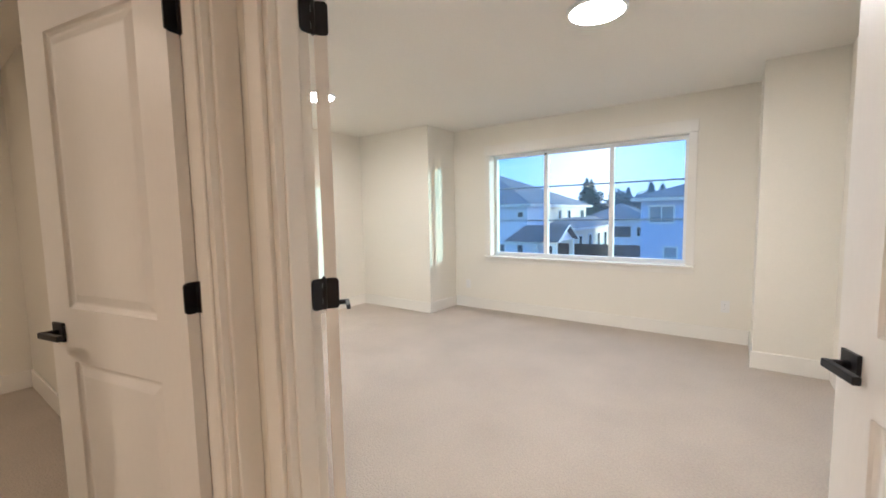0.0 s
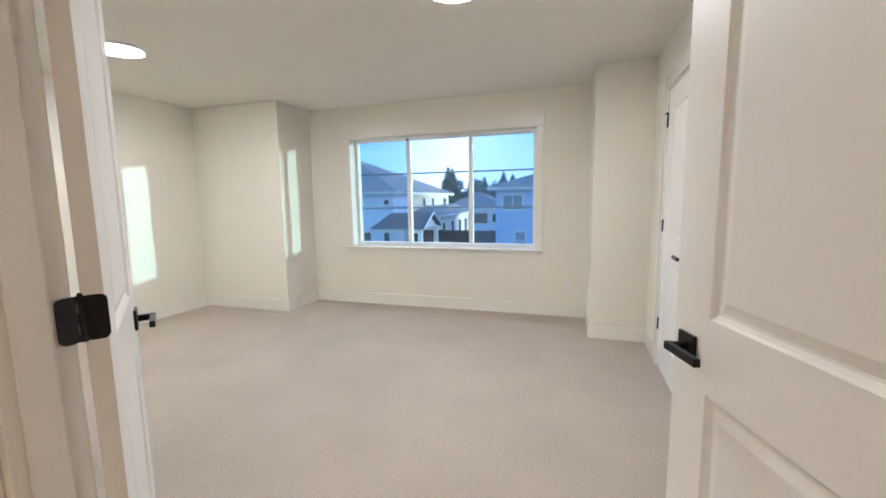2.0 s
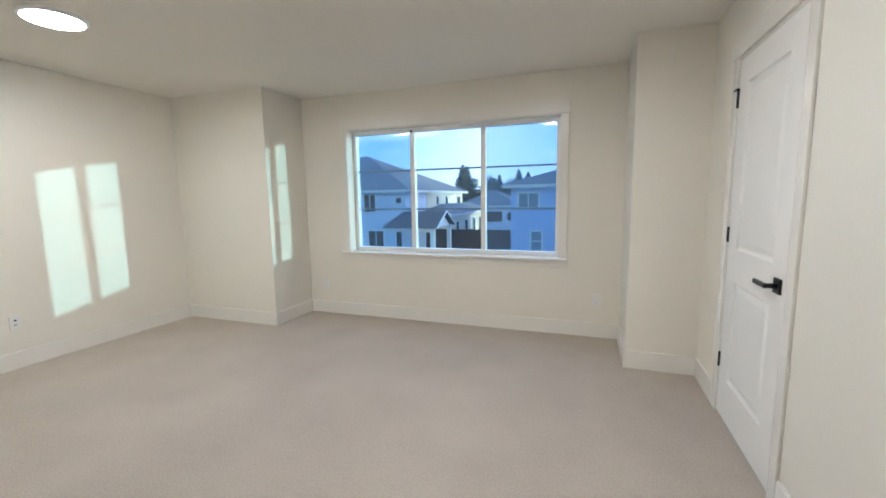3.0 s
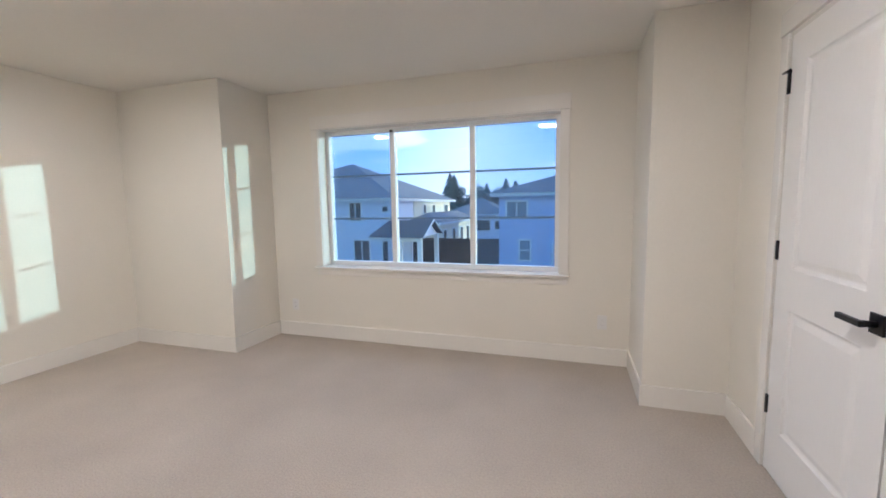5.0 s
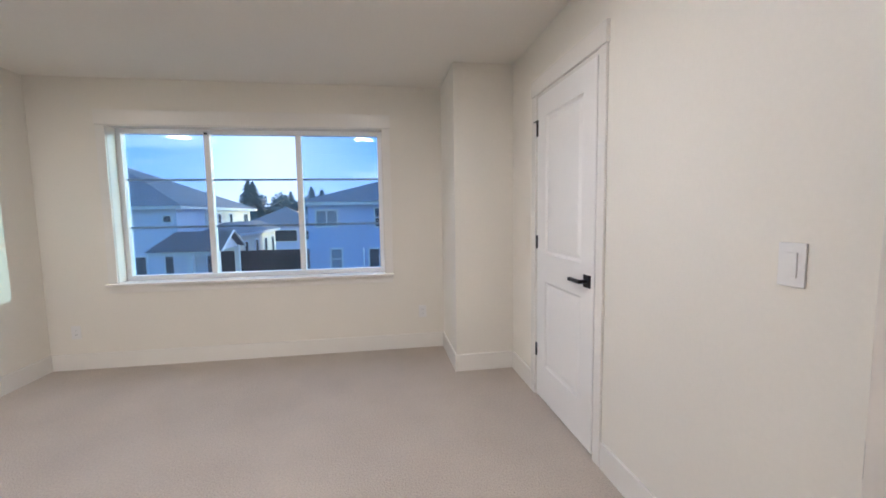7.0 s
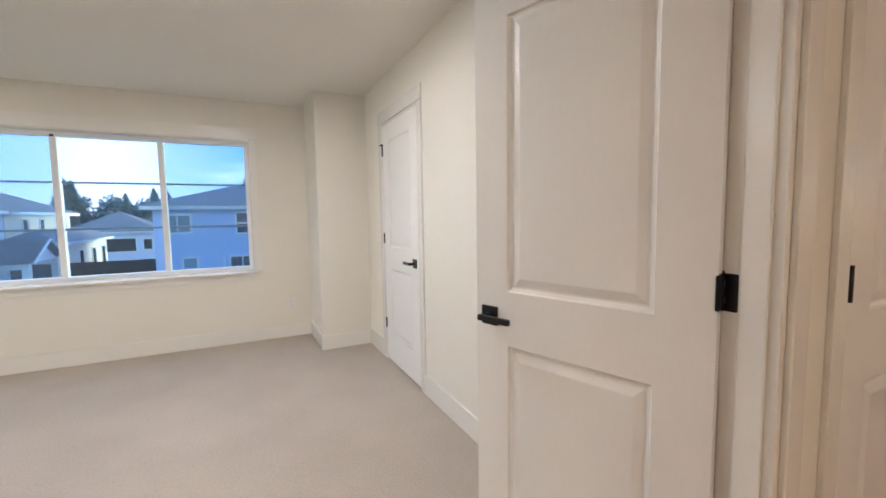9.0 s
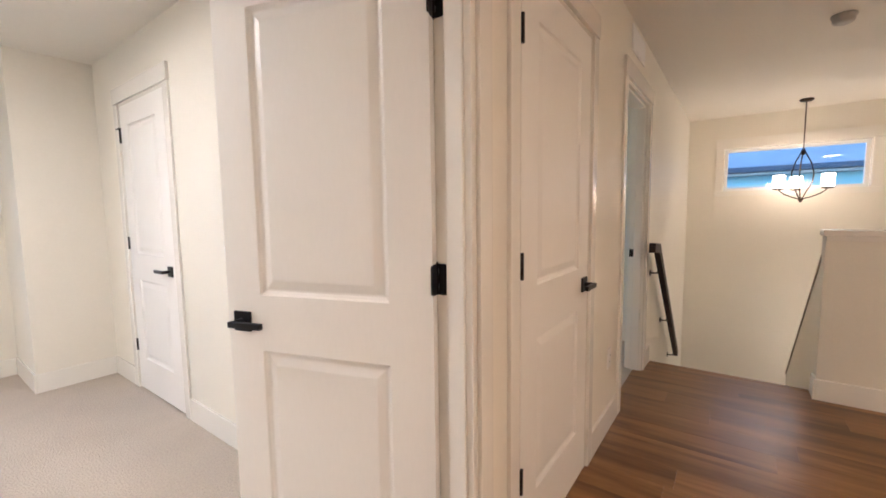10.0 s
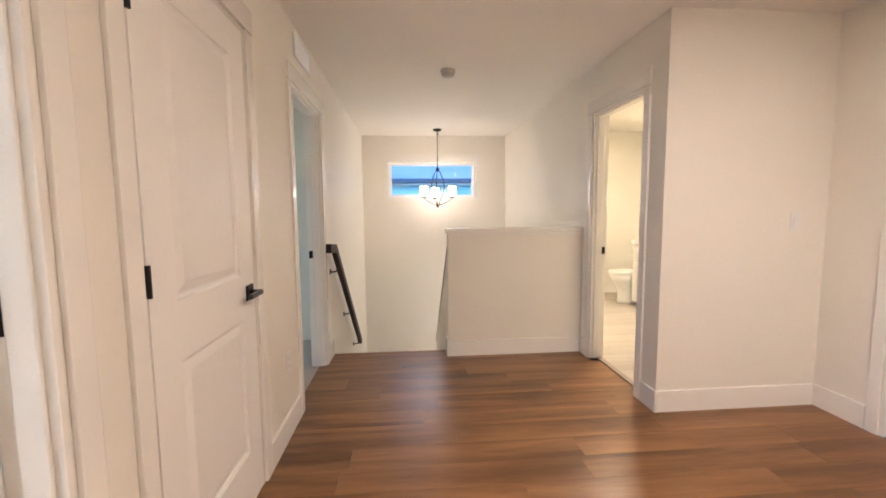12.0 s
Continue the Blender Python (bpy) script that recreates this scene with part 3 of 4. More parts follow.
def sloped(name, x0, z0, x1, z1, y0, y1, drop, material, label, category):
    """A band along the stairs' slope, drop metres deep."""
    bm = bmesh.new()
    a = [bm.verts.new((x, y0, z)) for x, z in ((x0, z0), (x1, z1), (x1, z1 - drop), (x0, z0 - drop))]
    b = [bm.verts.new((x, y1, z)) for x, z in ((x0, z0), (x1, z1), (x1, z1 - drop), (x0, z0 - drop))]
    bm.faces.new(a), bm.faces.new(b[::-1])
    for i in range(4):
        bm.faces.new((a[i], b[i], b[(i + 1) % 4], a[(i + 1) % 4]))
    return thing(name, bm, material, label, category, kind="structure")


sloped("wall_stair_guard", 2.62, 0.935, 4.25, -0.425, -5.315, -5.205, 2.2, WALL, "cream sloping guard wall beside the stairs", "wall")
sloped("stair_guard_cap", 2.62, 0.957, 4.26, -0.410, -5.322, -5.198, 0.02, TAUPE, "thin dark cap on the sloping guard wall", "trim")

rail = hub("handrail", pose(0, 0, 0), "dark-stained wooden handrail on black wall brackets", "handrail")
RY = -4.237
bend, foot = Vector((2.50, RY, 0.965)), Vector((4.05, RY, -0.335))
slope = (foot - bend).normalized()


def rail_bar(a, b):
    bm = bmesh.new()
    q = Matrix.Translation((a + b) / 2) @ ((b - a).to_track_quat("X", "Z")).to_matrix().to_4x4()
    n = (b - a).length / 2
    box(bm, -n, n, -0.022, 0.022, -0.036, 0.036, 0.006)
    bmesh.ops.transform(bm, matrix=q, verts=bm.verts)
    return bm


part("rail", rail_bar(bend - slope * 0.012, foot), RAILWOOD, rail)
part("rail_return", rail_bar(Vector((2.25, RY, 0.992)), bend + Vector((0.02, 0, 0.003))), RAILWOOD, rail)
for k in (0.10, 0.52, 0.93):
    p = bend.lerp(foot, k)
    bm = tube(bmesh.new(), p - Vector((0, 0, 0.03)), p + Vector((0, 0.02, -0.085)), 0.006)
    tube(bm, p + Vector((0, 0.02, -0.085)), (p.x, YH, p.z - 0.085), 0.006)
    tube(bm, (p.x, YH, p.z - 0.085), (p.x, YH - 0.006, p.z - 0.085), 0.026)
    part("bracket", bm, BLACK, rail, "black metal wall bracket")


# ---- lamps ----
def disc_lamp(x, y, glow, r=0.165, label="round white flush ceiling lamp, lit"):
    lamp = hub("ceiling_lamp", pose(x, y, H), label, "ceiling lamp", "flush ceiling lamps")
    part("rim", lathe(bmesh.new(), [(r, 0.0), (r, -0.014), (r - 0.006, -0.021), (r - 0.017, -0.022), (r - 0.017, -0.010)], sides=48, close=False), VINYL, lamp, "white metal rim")
    part("diffuser", lathe(bmesh.new(), [(r - 0.016, -0.010), (r - 0.017, -0.021), (r - 0.06, -0.025), (0.002, -0.027)], sides=48), glow, lamp, "glowing opal diffuser")
    return lamp


disc_lamp(-1.29, -2.30, BED_GLOW)
disc_lamp(-3.85, -2.27, BED_GLOW)
disc_lamp(-3.30, -5.80, WEST_GLOW)
disc_lamp(-0.50, -6.40, HALL_GLOW)
disc_lamp(3.05, -7.25, BATH_GLOW, 0.15)

# Unseen lamp, added only to brighten the stairwell from below.
stair_fill = hub("stair_fill_lamp", pose(4.45, YS, -0.45), "unseen fill lamp added low beside the stairs", "wall lamp")
part("back_plate", box(bmesh.new(), -0.06, 0.06, 0.0, 0.02, -0.09, 0.09, 0.004), BRONZE, stair_fill)
part("bracket", tube(bmesh.new(), (0, 0.018, -0.05), (0, 0.09, -0.05), 0.009), BRONZE, stair_fill)
part("shade", lathe(bmesh.new(), [(0.04, -0.05), (0.055, -0.04), (0.06, 0.12), (0.056, 0.125)], (0, 0.09, 0), sides=24), STAIR_FILL_GLOW, stair_fill, "lit frosted glass shade")

ch = hub("chandelier", pose(4.93, -5.29, H), "dark bronze chandelier with three lit frosted glass shades", "chandelier")
part("canopy", lathe(bmesh.new(), [(0.062, 0.0), (0.062, -0.012), (0.05, -0.024), (0.012, -0.03)]), BRONZE, ch)
part("stem", tube(bmesh.new(), (0, 0, -0.028), (0, 0, -0.56), 0.006), BRONZE, ch)
part("hub", lathe(bmesh.new(), [(0.008, -0.53), (0.022, -0.55), (0.022, -0.575), (0.010, -0.60)]), BRONZE, ch)
part("finial", lathe(bmesh.new(), [(0.004, -1.115), (0.016, -1.10), (0.022, -1.085), (0.03, -1.075), (0.012, -1.06)]), BRONZE, ch)
for a in (118, 242, 6):
    c, s = math.cos(radians(a)), math.sin(radians(a))
    pts = [(0.018, -0.565), (0.075, -0.68), (0.105, -0.80), (0.095, -0.90), (0.05, -0.99), (0.018, -1.065)]
    part("cage_rod", pipe(bmesh.new(), [(r * c, r * s, z) for r, z in pts], 0.0065), BRONZE, ch)
    pts = [(0.018, -1.075), (0.09, -1.055), (0.17, -1.02), (0.210, -0.990), (0.228, -0.965)]
    arm_ob = part("arm", pipe(bmesh.new(), [(r * c, r * s, z) for r, z in pts], 0.0065), BRONZE, ch)
    part("cup", lathe(bmesh.new(), [(0.02, -0.975), (0.05, -0.968), (0.055, -0.955), (0.05, -0.95)], (0.228 * c, 0.228 * s, 0)), BRONZE, arm_ob)
    part("shade", lathe(bmesh.new(), [(0.042, -0.951), (0.052, -0.945), (0.054, -0.82), (0.050, -0.815)], (0.228 * c, 0.228 * s, 0), sides=24), SHADE_GLOW, ch, "lit frosted glass shade")

thing("smoke_detector", lathe(bmesh.new(), [(0.062, 0.0), (0.062, -0.012), (0.054, -0.014), (0.054, -0.034), (0.048, -0.046), (0.036, -0.052), (0.01, -0.053)]), DETECTOR,
              "round off-white smoke detector on the ceiling", "smoke detector", m=pose(2.50, -5.21, H))


# ---- plates, outlets, vent ----
def plate(name, m, label, category, kind):
    """A white cover plate in the xz plane, facing -y."""
    p = hub(name, m, label, category)
    part("cover_plate", box(bmesh.new(), -0.036, 0.036, -0.006, 0.0, -0.058, 0.058, 0.002), PLASTIC, p)
    if kind == "switch":
        part("rocker", box(bmesh.new(), -0.0165, 0.0165, -0.010, -0.006, -0.033, 0.033, 0.001), PLASTIC, p)
    elif kind == "jack":
        part("coaxial_jack", tube(bmesh.new(), (0, -0.005, 0.018), (0, -0.016, 0.018), 0.0065), SLOT, p, "dark threaded cable jack")
        part("data_port", box(bmesh.new(), -0.008, 0.008, -0.0075, -0.005, -0.026, -0.014, 0.001), DETECTOR, p, "small grey data port")
    else:
        for z in (-0.02, 0.02):
            face = part("socket", lathe(bmesh.new(), [(0.016, 0.0), (0.015, 0.002)], sides=20), PLASTIC, p, m=pose(0, -0.006, z, 90, 0, 0))
            for x in (-0.006, 0.006):
                part("slot", box(bmesh.new(), x - 0.0012, x + 0.0012, -0.004, 0.0026, 0.002, 0.003), SLOT, face, m=pose(0, 0, 0))
    return p


plate("light_switch", pose(0, -2.917, 1.145, 0, 0, -90), "white rocker light switch beside the closet door", "light switch", "switch")
plate("outlet", pose(-0.686, 0, 0.352), "white power outlet under the bedroom window", "power outlet", "outlet")
plate("outlet", pose(-3.65, 0, 0.325), "white power outlet in the bay corner", "power outlet", "outlet")
plate("cable_outlet", pose(XL, -2.12, 0.378, 0, 0, 90), "white cable plate with a dark jack on the bedroom wall", "cable outlet", "jack")
plate("outlet", pose(1.345, YH, 0.425), "white power outlet on the hall wall", "power outlet", "outlet")
plate("light_switch", pose(2.52, YH, 1.19), "white light switch at the head of the stairs", "light switch", "switch")
plate("light_switch", pose(X3, -7.27, 1.19, 0, 0, -90), "white light switch on the hall's end wall", "light switch", "switch")

vent = hub("wall_vent", pose(1.935, YH, 2.328), "white metal air grille above the hall door", "air vent")
for x0, x1, z0, z1 in ((-0.2, 0.2, 0.055, 0.075), (-0.2, 0.2, -0.075, -0.055), (-0.2, -0.18, -0.055, 0.055), (0.18, 0.2, -0.055, 0.055)):
    part("frame", box(bmesh.new(), x0, x1, -0.008, 0.0, z0, z1, 0.001), PLASTIC, vent)
for i in range(8):
    part("slat", box(bmesh.new(), -0.18, 0.18, -0.0015, 0.0015, -0.008, 0.008), PLASTIC, vent, m=pose(0, -0.005, -0.049 + 0.014 * i, 35, 0, 0))
# Dark sheet stands in for the shaded duct behind the slats.
part("duct_shade", box(bmesh.new(), -0.18, 0.18, -0.0006, 0.0, -0.055, 0.055), SLOT, vent)


# ---- bathroom ----
toilet = hub("toilet", pose(4.32, -8.34, 0, 0, 0, 180), "white porcelain toilet with closed lid", "toilet")
part("bowl", lathe(bmesh.new(), [(0.098, 0.0), (0.100, 0.04), (0.094, 0.14), (0.118, 0.22), (0.160, 0.31), (0.186, 0.375), (0.18, 0.395)], (0, -0.49, 0), sx=1.0, sy=1.35), PORCELAIN, toilet)
part("foot", box(bmesh.new(), -0.10, 0.10, -0.50, -0.06, 0.0, 0.27, 0.03), PORCELAIN, toilet)
part("seat", lathe(bmesh.new(), [(0.180, 0.397), (0.188, 0.403), (0.187, 0.414), (0.18, 0.418)], (0, -0.495, 0), sx=1.0, sy=1.33), PLASTIC, toilet)
part("lid", lathe(bmesh.new(), [(0.183, 0.421), (0.190, 0.427), (0.186, 0.438), (0.15, 0.443), (0.01, 0.446)], (0, -0.495, 0), sx=1.0, sy=1.33), PLASTIC, toilet)
tank = part("tank", box(bmesh.new(), -0.20, 0.20, -0.19, -0.015, 0.38, 0.74, 0.02), PORCELAIN, toilet)
part("tank_lid", box(bmesh.new(), -0.21, 0.21, -0.20, -0.01, 0.742, 0.775, 0.01), PORCELAIN, toilet)

van = hub("vanity_cabinet", pose(3.44, -7.90, 0, 0, 0, -90), "white bathroom vanity cabinet with a drawer", "cabinet")
part("body", box(bmesh.new(), -0.14, 0.495, -0.57, 0.57, 0.09, 0.845, 0.002), VANITY, van)
part("plinth", box(bmesh.new(), -0.08, 0.495, -0.57, 0.57, 0.0, 0.09), VANITY, van)
for y0, y1, z0, z1 in ((-0.565, -0.005, 0.10, 0.62), (0.005, 0.565, 0.10, 0.62), (-0.565, -0.005, 0.63, 0.84), (0.005, 0.565, 0.63, 0.84)):
    f = part("cabinet_door" if z0 < 0.5 else "drawer_front", box(bmesh.new(), -0.158, -0.141, y0, y1, z0, z1, 0.002), VANITY, van)
    h = tube(bmesh.new(), (-0.172, (y0 + y1) / 2 - 0.06, z1 - 0.06), (-0.172, (y0 + y1) / 2 + 0.06, z1 - 0.06), 0.005, sides=8)
    part("pull", h, BLACK, f, "black bar pull")
part("worktop", box(bmesh.new(), -0.175, 0.497, -0.585, 0.585, 0.847, 0.885, 0.004), QUARTZ, van, "pale stone worktop")


# ---- outside: houses, fence, trees, ground, sky ----
GZ = -3.2
thing("ground", box(bmesh.new(), -1500, 1500, -1500, 1500, GZ - 1, GZ), GROUND, "dull brown ground around the houses", "ground", kind="structure")


def house(name, x0, x1, y0, y1, eave, label, walls, rise=0.36, over=0.45):
    """A hipped house: walls, fascia and a four-sided roof. Returns its empty, at the ground."""
    h = hub(name, pose(0, 0, GZ), label, "house")
    e = eave - GZ
    part("wall", box(bmesh.new(), x0, x1, y0, y1, 0.0, e), walls, h)
    part("fascia", box(bmesh.new(), x0 - over, x1 + over, y0 - over, y1 + over, e - 0.02, e + 0.16), FASCIA, h)
    a0, a1, b0, b1, z = x0 - over - 0.06, x1 + over + 0.06, y0 - over - 0.06, y1 + over + 0.06, e + 0.165
    half = min(a1 - a0, b1 - b0) / 2
    bm = bmesh.new()
    if (a1 - a0) >= (b1 - b0):
        r0, r1 = (a0 + half, (b0 + b1) / 2), (a1 - half, (b0 + b1) / 2)
    else:
        r0, r1 = ((a0 + a1) / 2, b0 + half), ((a0 + a1) / 2, b1 - half)
    c = [bm.verts.new((x, y, z)) for x, y in ((a0, b0), (a1, b0), (a1, b1), (a0, b1))]
    p, q = bm.verts.new((*r0, z + half * rise)), bm.verts.new((*r1, z + half * rise))
    if (a1 - a0) >= (b1 - b0):
        faces = ((c[0], c[1], q, p), (c[1], c[2], q), (c[2], c[3], p, q), (c[3], c[0], p))
    else:
        faces = ((c[0], c[1], p), (c[1], c[2], q, p), (c[2], c[3], q), (c[3], c[0], p, q))
    for f in faces:
        bm.faces.new(f)
    bm.faces.new(c[::-1])
    part("roof", bm, SHINGLE, h, "grey shingle hip roof")
    return h


def house_window(h, axis, at, lo, hi, z0, z1, split=True, rails=False, glass=None):
    """A framed window on the face x = at or y = at of a house."""
    z0, z1 = z0 - GZ, z1 - GZ
    bm = bmesh.new()
    t = 0.09

    def bx(b, u0, u1, d0, d1, v0, v1):
        if axis == "y":
            box(b, u0, u1, at - d1, at - d0, v0, v1)
        else:
            box(b, at + d0, at + d1, u0, u1, v0, v1)
    bx(bm, lo, hi, 0, 0.05, z0, z0 + t), bx(bm, lo, hi, 0, 0.05, z1 - t, z1)
    bx(bm, lo, lo + t, 0, 0.05, z0 + t, z1 - t), bx(bm, hi - t, hi, 0, 0.05, z0 + t, z1 - t)
    w = part("window", bm, FASCIA, h, "white-framed house window")
    mid = (lo + hi) / 2
    spans = ((lo + t, mid - 0.03), (mid + 0.03, hi - t)) if split else ((lo + t, hi - t),)
    levels = ((z0 + t, (z0 + z1) / 2 - 0.03), ((z0 + z1) / 2 + 0.03, z1 - t)) if rails else ((z0 + t, z1 - t),)
    for a, b in spans:
        for c, d in levels:
            g = bmesh.new()
            bx(g, a, b, 0.005, 0.02, c, d)
            part("pane", g, glass or DARKGLASS, w)
    if split:
        g = bmesh.new()
        bx(g, mid - 0.03, mid + 0.03, 0, 0.045, z0 + t, z1 - t)
        part("mullion", g, FASCIA, w)
    if rails:
        g = bmesh.new()
        bx(g, lo + t, hi - t, 0, 0.04, (z0 + z1) / 2 - 0.03, (z0 + z1) / 2 + 0.03)
        part("meeting_rail", g, FASCIA, w)


hr = house("house", -5.1, 7.5, 20.2, 30.5, 1.83, "blue-grey two-storey house with a hip roof, shade tinted in", SIDING_SHADE_BLUE, rise=0.32)
house_window(hr, "y", 20.2, -4.72, -3.42, 0.55, 1.58, glass=SKY_PAINTED_GLASS)
house_window(hr, "y", 20.2, -3.98, -3.22, -1.95, -0.65, False, True, SKY_PAINTED_GLASS)
house_window(hr, "y", 20.2, -1.42, -0.70, 0.45, 1.67, False, True)
house_window(hr, "y", 20.2, -1.80, -0.50, -2.9, -0.68)
part("gutter_pipe", tube(bmesh.new(), (-2.05, 20.12, 0.1), (-2.05, 20.12, 2.5), 0.05), FASCIA, hr)

ha = house("house", -25.0, -12.1, 20.5, 33.0, 1.72, "pale two-storey house with a broad grey hip roof", STUCCO, rise=0.44)
house_window(ha, "y", 20.5, -15.25, -14.25, 0.35, 1.68)
house_window(ha, "y", 20.5, -12.85, -12.3, 0.92, 1.42, False)
house_window(ha, "y", 20.5, -15.0, -13.7, -2.4, -0.8)
house_window(ha, "y", 20.5, -12.9, -12.1, -3.1, -0.75, False)
hw = house("house", -20.5, -12.05, 24.2, 33.2, 1.70, "cream rear wing of the pale house with a hip roof", CREAM_OUT, rise=0.36)
for y, w in ((26.0, 0.7), (28.2, 0.7), (31.4, 1.1)):
    house_window(hw, "x", -12.05, y, y + w, 0.7, 1.5, w > 1)

hb = house("house", -11.65, -9.8, 22.6, 32.0, 0.05, "low cream wing with a grey roof and dark windows", CREAM_OUT, rise=0.5, over=0.35)
for y in (24.0, 26.3, 28.6, 30.6):
    house_window(hb, "x", -9.8, y, y + 0.85, -1.9, -0.35, False)
hc = house("house", -15.6, -8.7, 44.0, 51.0, 0.10, "low white garage house with a grey pyramid roof", STUCCO, rise=0.5)
house_window(hc, "y", 44.0, -12.8, -10.3, -1.75, -0.35, False)
house_window(hc, "y", 44.0, -9.85, -9.0, -1.6, -0.45, False)

porch = hub("porch", pose(0, 0, GZ), "gabled entrance porch with grey shingle roof and white posts", "porch")
bm = bmesh.new()
px0, px1, py0, pym, py1, pz0, pz1 = -11.2, -8.05, 15.4, 17.0, 18.6, -0.25 - GZ, 0.58 - GZ
v = [bm.verts.new(p) for p in ((px0, py0, pz0), (px1, py0, pz0), (px1, pym, pz1), (px0 + 0.6, pym, pz1), (px1, py1, pz0), (px0, py1, pz0))]
for f in ((v[0], v[1], v[2], v[3]), (v[3], v[2], v[4], v[5]), (v[0], v[3], v[5])):
    bm.faces.new(f)
bmesh.ops.solidify(bm, geom=bm.faces[:], thickness=0.12)
part("roof", bm, SHINGLE, porch, "grey shingle porch roof")
bm = bmesh.new()
v = [bm.verts.new(p) for p in ((px1 - 0.25, py0 + 0.25, pz0), (px1 - 0.25, py1 - 0.25, pz0), (px1 - 0.25, pym, pz1 - 0.12))]
w = [bm.verts.new((p.co.x - 0.1, p.co.y, p.co.z)) for p in v]
bm.faces.new(v), bm.faces.new(w[::-1])
for i in range(3):
    bm.faces.new((v[i], v[(i + 1) % 3], w[(i + 1) % 3], w[i]))
part("gable", bm, STUCCO, porch)
for sy in (py0, py1):
    bm = rail_bar(Vector((px1 + 0.02, sy, pz0)), Vector((px1 + 0.02, pym, pz1 + 0.01)))
    bmesh.ops.scale(bm, vec=(1.6, 1, 1), space=Matrix.Translation((-px1, 0, 0)), verts=bm.verts)
    part("bargeboard", bm, FASCIA, porch)
for x, y in ((px1 - 0.3, py0 + 0.3), (px1 - 0.3, py1 - 0.3), (px1 - 1.4, py0 + 0.3)):
    part("post", box(bmesh.new(), x - 0.11, x + 0.11, y - 0.11, y + 0.11, 0.0, pz0 + 0.05), FASCIA, porch)
part("beam", box(bmesh.new(), px0, px1 - 0.2, py0 + 0.2, py0 + 0.4, pz0 - 0.22, pz0), FASCIA, porch)
part("back_wall", box(bmesh.new(), px0 - 0.2, px1 - 1.8, 18.3, 18.45, 0.0, pz0), STUCCO, porch)

fence = hub("fence", pose(0, 20.9, GZ), "tall dark board fence between the houses", "fence")
board = mesh_of("fence_board", box(bmesh.new(), -0.068, 0.068, -0.012, 0.012, 0.05, 2.48, 0.006), FENCEWOOD)
for i in range(42):
    b = new("board", board)
    b.parent = fence
    b.matrix_basis = pose(-11.1 + 0.1425 * i, random.uniform(-0.004, 0.004), random.uniform(-0.015, 0.015))
for z in (0.4, 1.9):
    part("fence_rail", box(bmesh.new(), -11.2, -5.1, 0.014, 0.055, z - 0.045, z + 0.045), FENCEWOOD, fence)

# the neighbour beyond the stair window: a wall, its dark gutter and its roof
hn = hub("house", pose(10.0, -6.0, GZ), "neighbouring house close beside the stair window, in shade", "house")
GUTTER = mat("dark_gutter", (0.10, 0.125, 0.19), 0.5, var=0.05)
# Blue outdoor light is put into the pale grey siding's colour.
TEAL = mat("blue_lit_siding", (0.58, 0.88, 0.98), 0.8, var=0.05, scale=0.8, fine=20)
part("wall", box(bmesh.new(), 0.0, 8.0, -9.0, 7.0, 0.0, 5.15), TEAL, hn)
part("gutter", box(bmesh.new(), -0.40, -0.30, -9.5, 7.5, 5.21, 5.32, 0.02), GUTTER, hn, "dark metal gutter")
part("soffit", box(bmesh.new(), -0.30, 0.0, -9.5, 7.5, 5.16, 5.20), FASCIA, hn)
bm = bmesh.new()
v = [bm.verts.new(p) for p in ((-0.36, -9.5, 5.325), (-0.36, 7.5, 5.325), (4.0, 7.5, 7.2), (4.0, -9.5, 7.2), (8.5, 7.5, 5.33), (8.5, -9.5, 5.33))]
bm.faces.new((v[0], v[1], v[2], v[3])), bm.faces.new((v[3], v[2], v[4], v[5]))
part("roof", bm, mat("pale_grey_shingle", (0.42, 0.45, 0.52), 0.9, var=0.2, scale=1.2, fine=14, bump=0.4, bump_scale=9), hn, "grey shingle roof")
g = bmesh.new()
box(g, -0.04, 0.0, 0.55, 1.55, 3.9, 4.95)
nw = part("window", g, FASCIA, hn, "white-framed house window")
part("pane", box(bmesh.new(), -0.05, -0.041, 0.63, 1.47, 3.98, 4.87), DARKGLASS, nw)


def conifer(x, y, height, spread, seed):
    rnd = random.Random(seed)
    t = hub("conifer_tree", pose(x, y, GZ), "tall dark green conifer behind the houses", "tree", "distant trees")
    part("trunk", tube(bmesh.new(), (0, 0, 0), (0, 0, height * 0.80), 0.03 * height * 0.6, 0.02, sides=8), BARK, t)
    bm = bmesh.new()
    n = int(height * 5.5)
    for i in range(n):
        k = i / n
        z = height * (0.12 + 0.88 * k)
        reach = spread * (1 - k) ** 0.8 * rnd.uniform(0.72, 1.12) + 0.12
        for j in range(20):
            a = rnd.uniform(0, 2 * math.pi)
            r = reach * rnd.uniform(0.6, 1.08)
            droop = r * rnd.uniform(0.15, 0.42)
            d, side = Vector((math.cos(a), math.sin(a), 0)), Vector((-math.sin(a), math.cos(a), 0))
            for m in range(3):
                f0, f1 = m / 3, (m + 1.25) / 3
                wd = r * (0.33 - 0.05 * m) * rnd.uniform(0.7, 1.3)
                p = Vector((0, 0, z)) + d * r * f0 - Vector((0, 0, droop * f0 * f0))
                q = Vector((0, 0, z)) + d * r * f1 - Vector((0, 0, droop * f1 * f1 + rnd.uniform(0, 0.2)))
                tilt = Vector((0, 0, rnd.uniform(-0.25, 0.25) * wd))
                bm.faces.new([bm.verts.new(c) for c in (p, q - side * wd * 0.6 - tilt, q + d * wd * 0.5, q + side * wd * 0.6 + tilt)])
    part("crown", bm, NEEDLE, t)
    return t


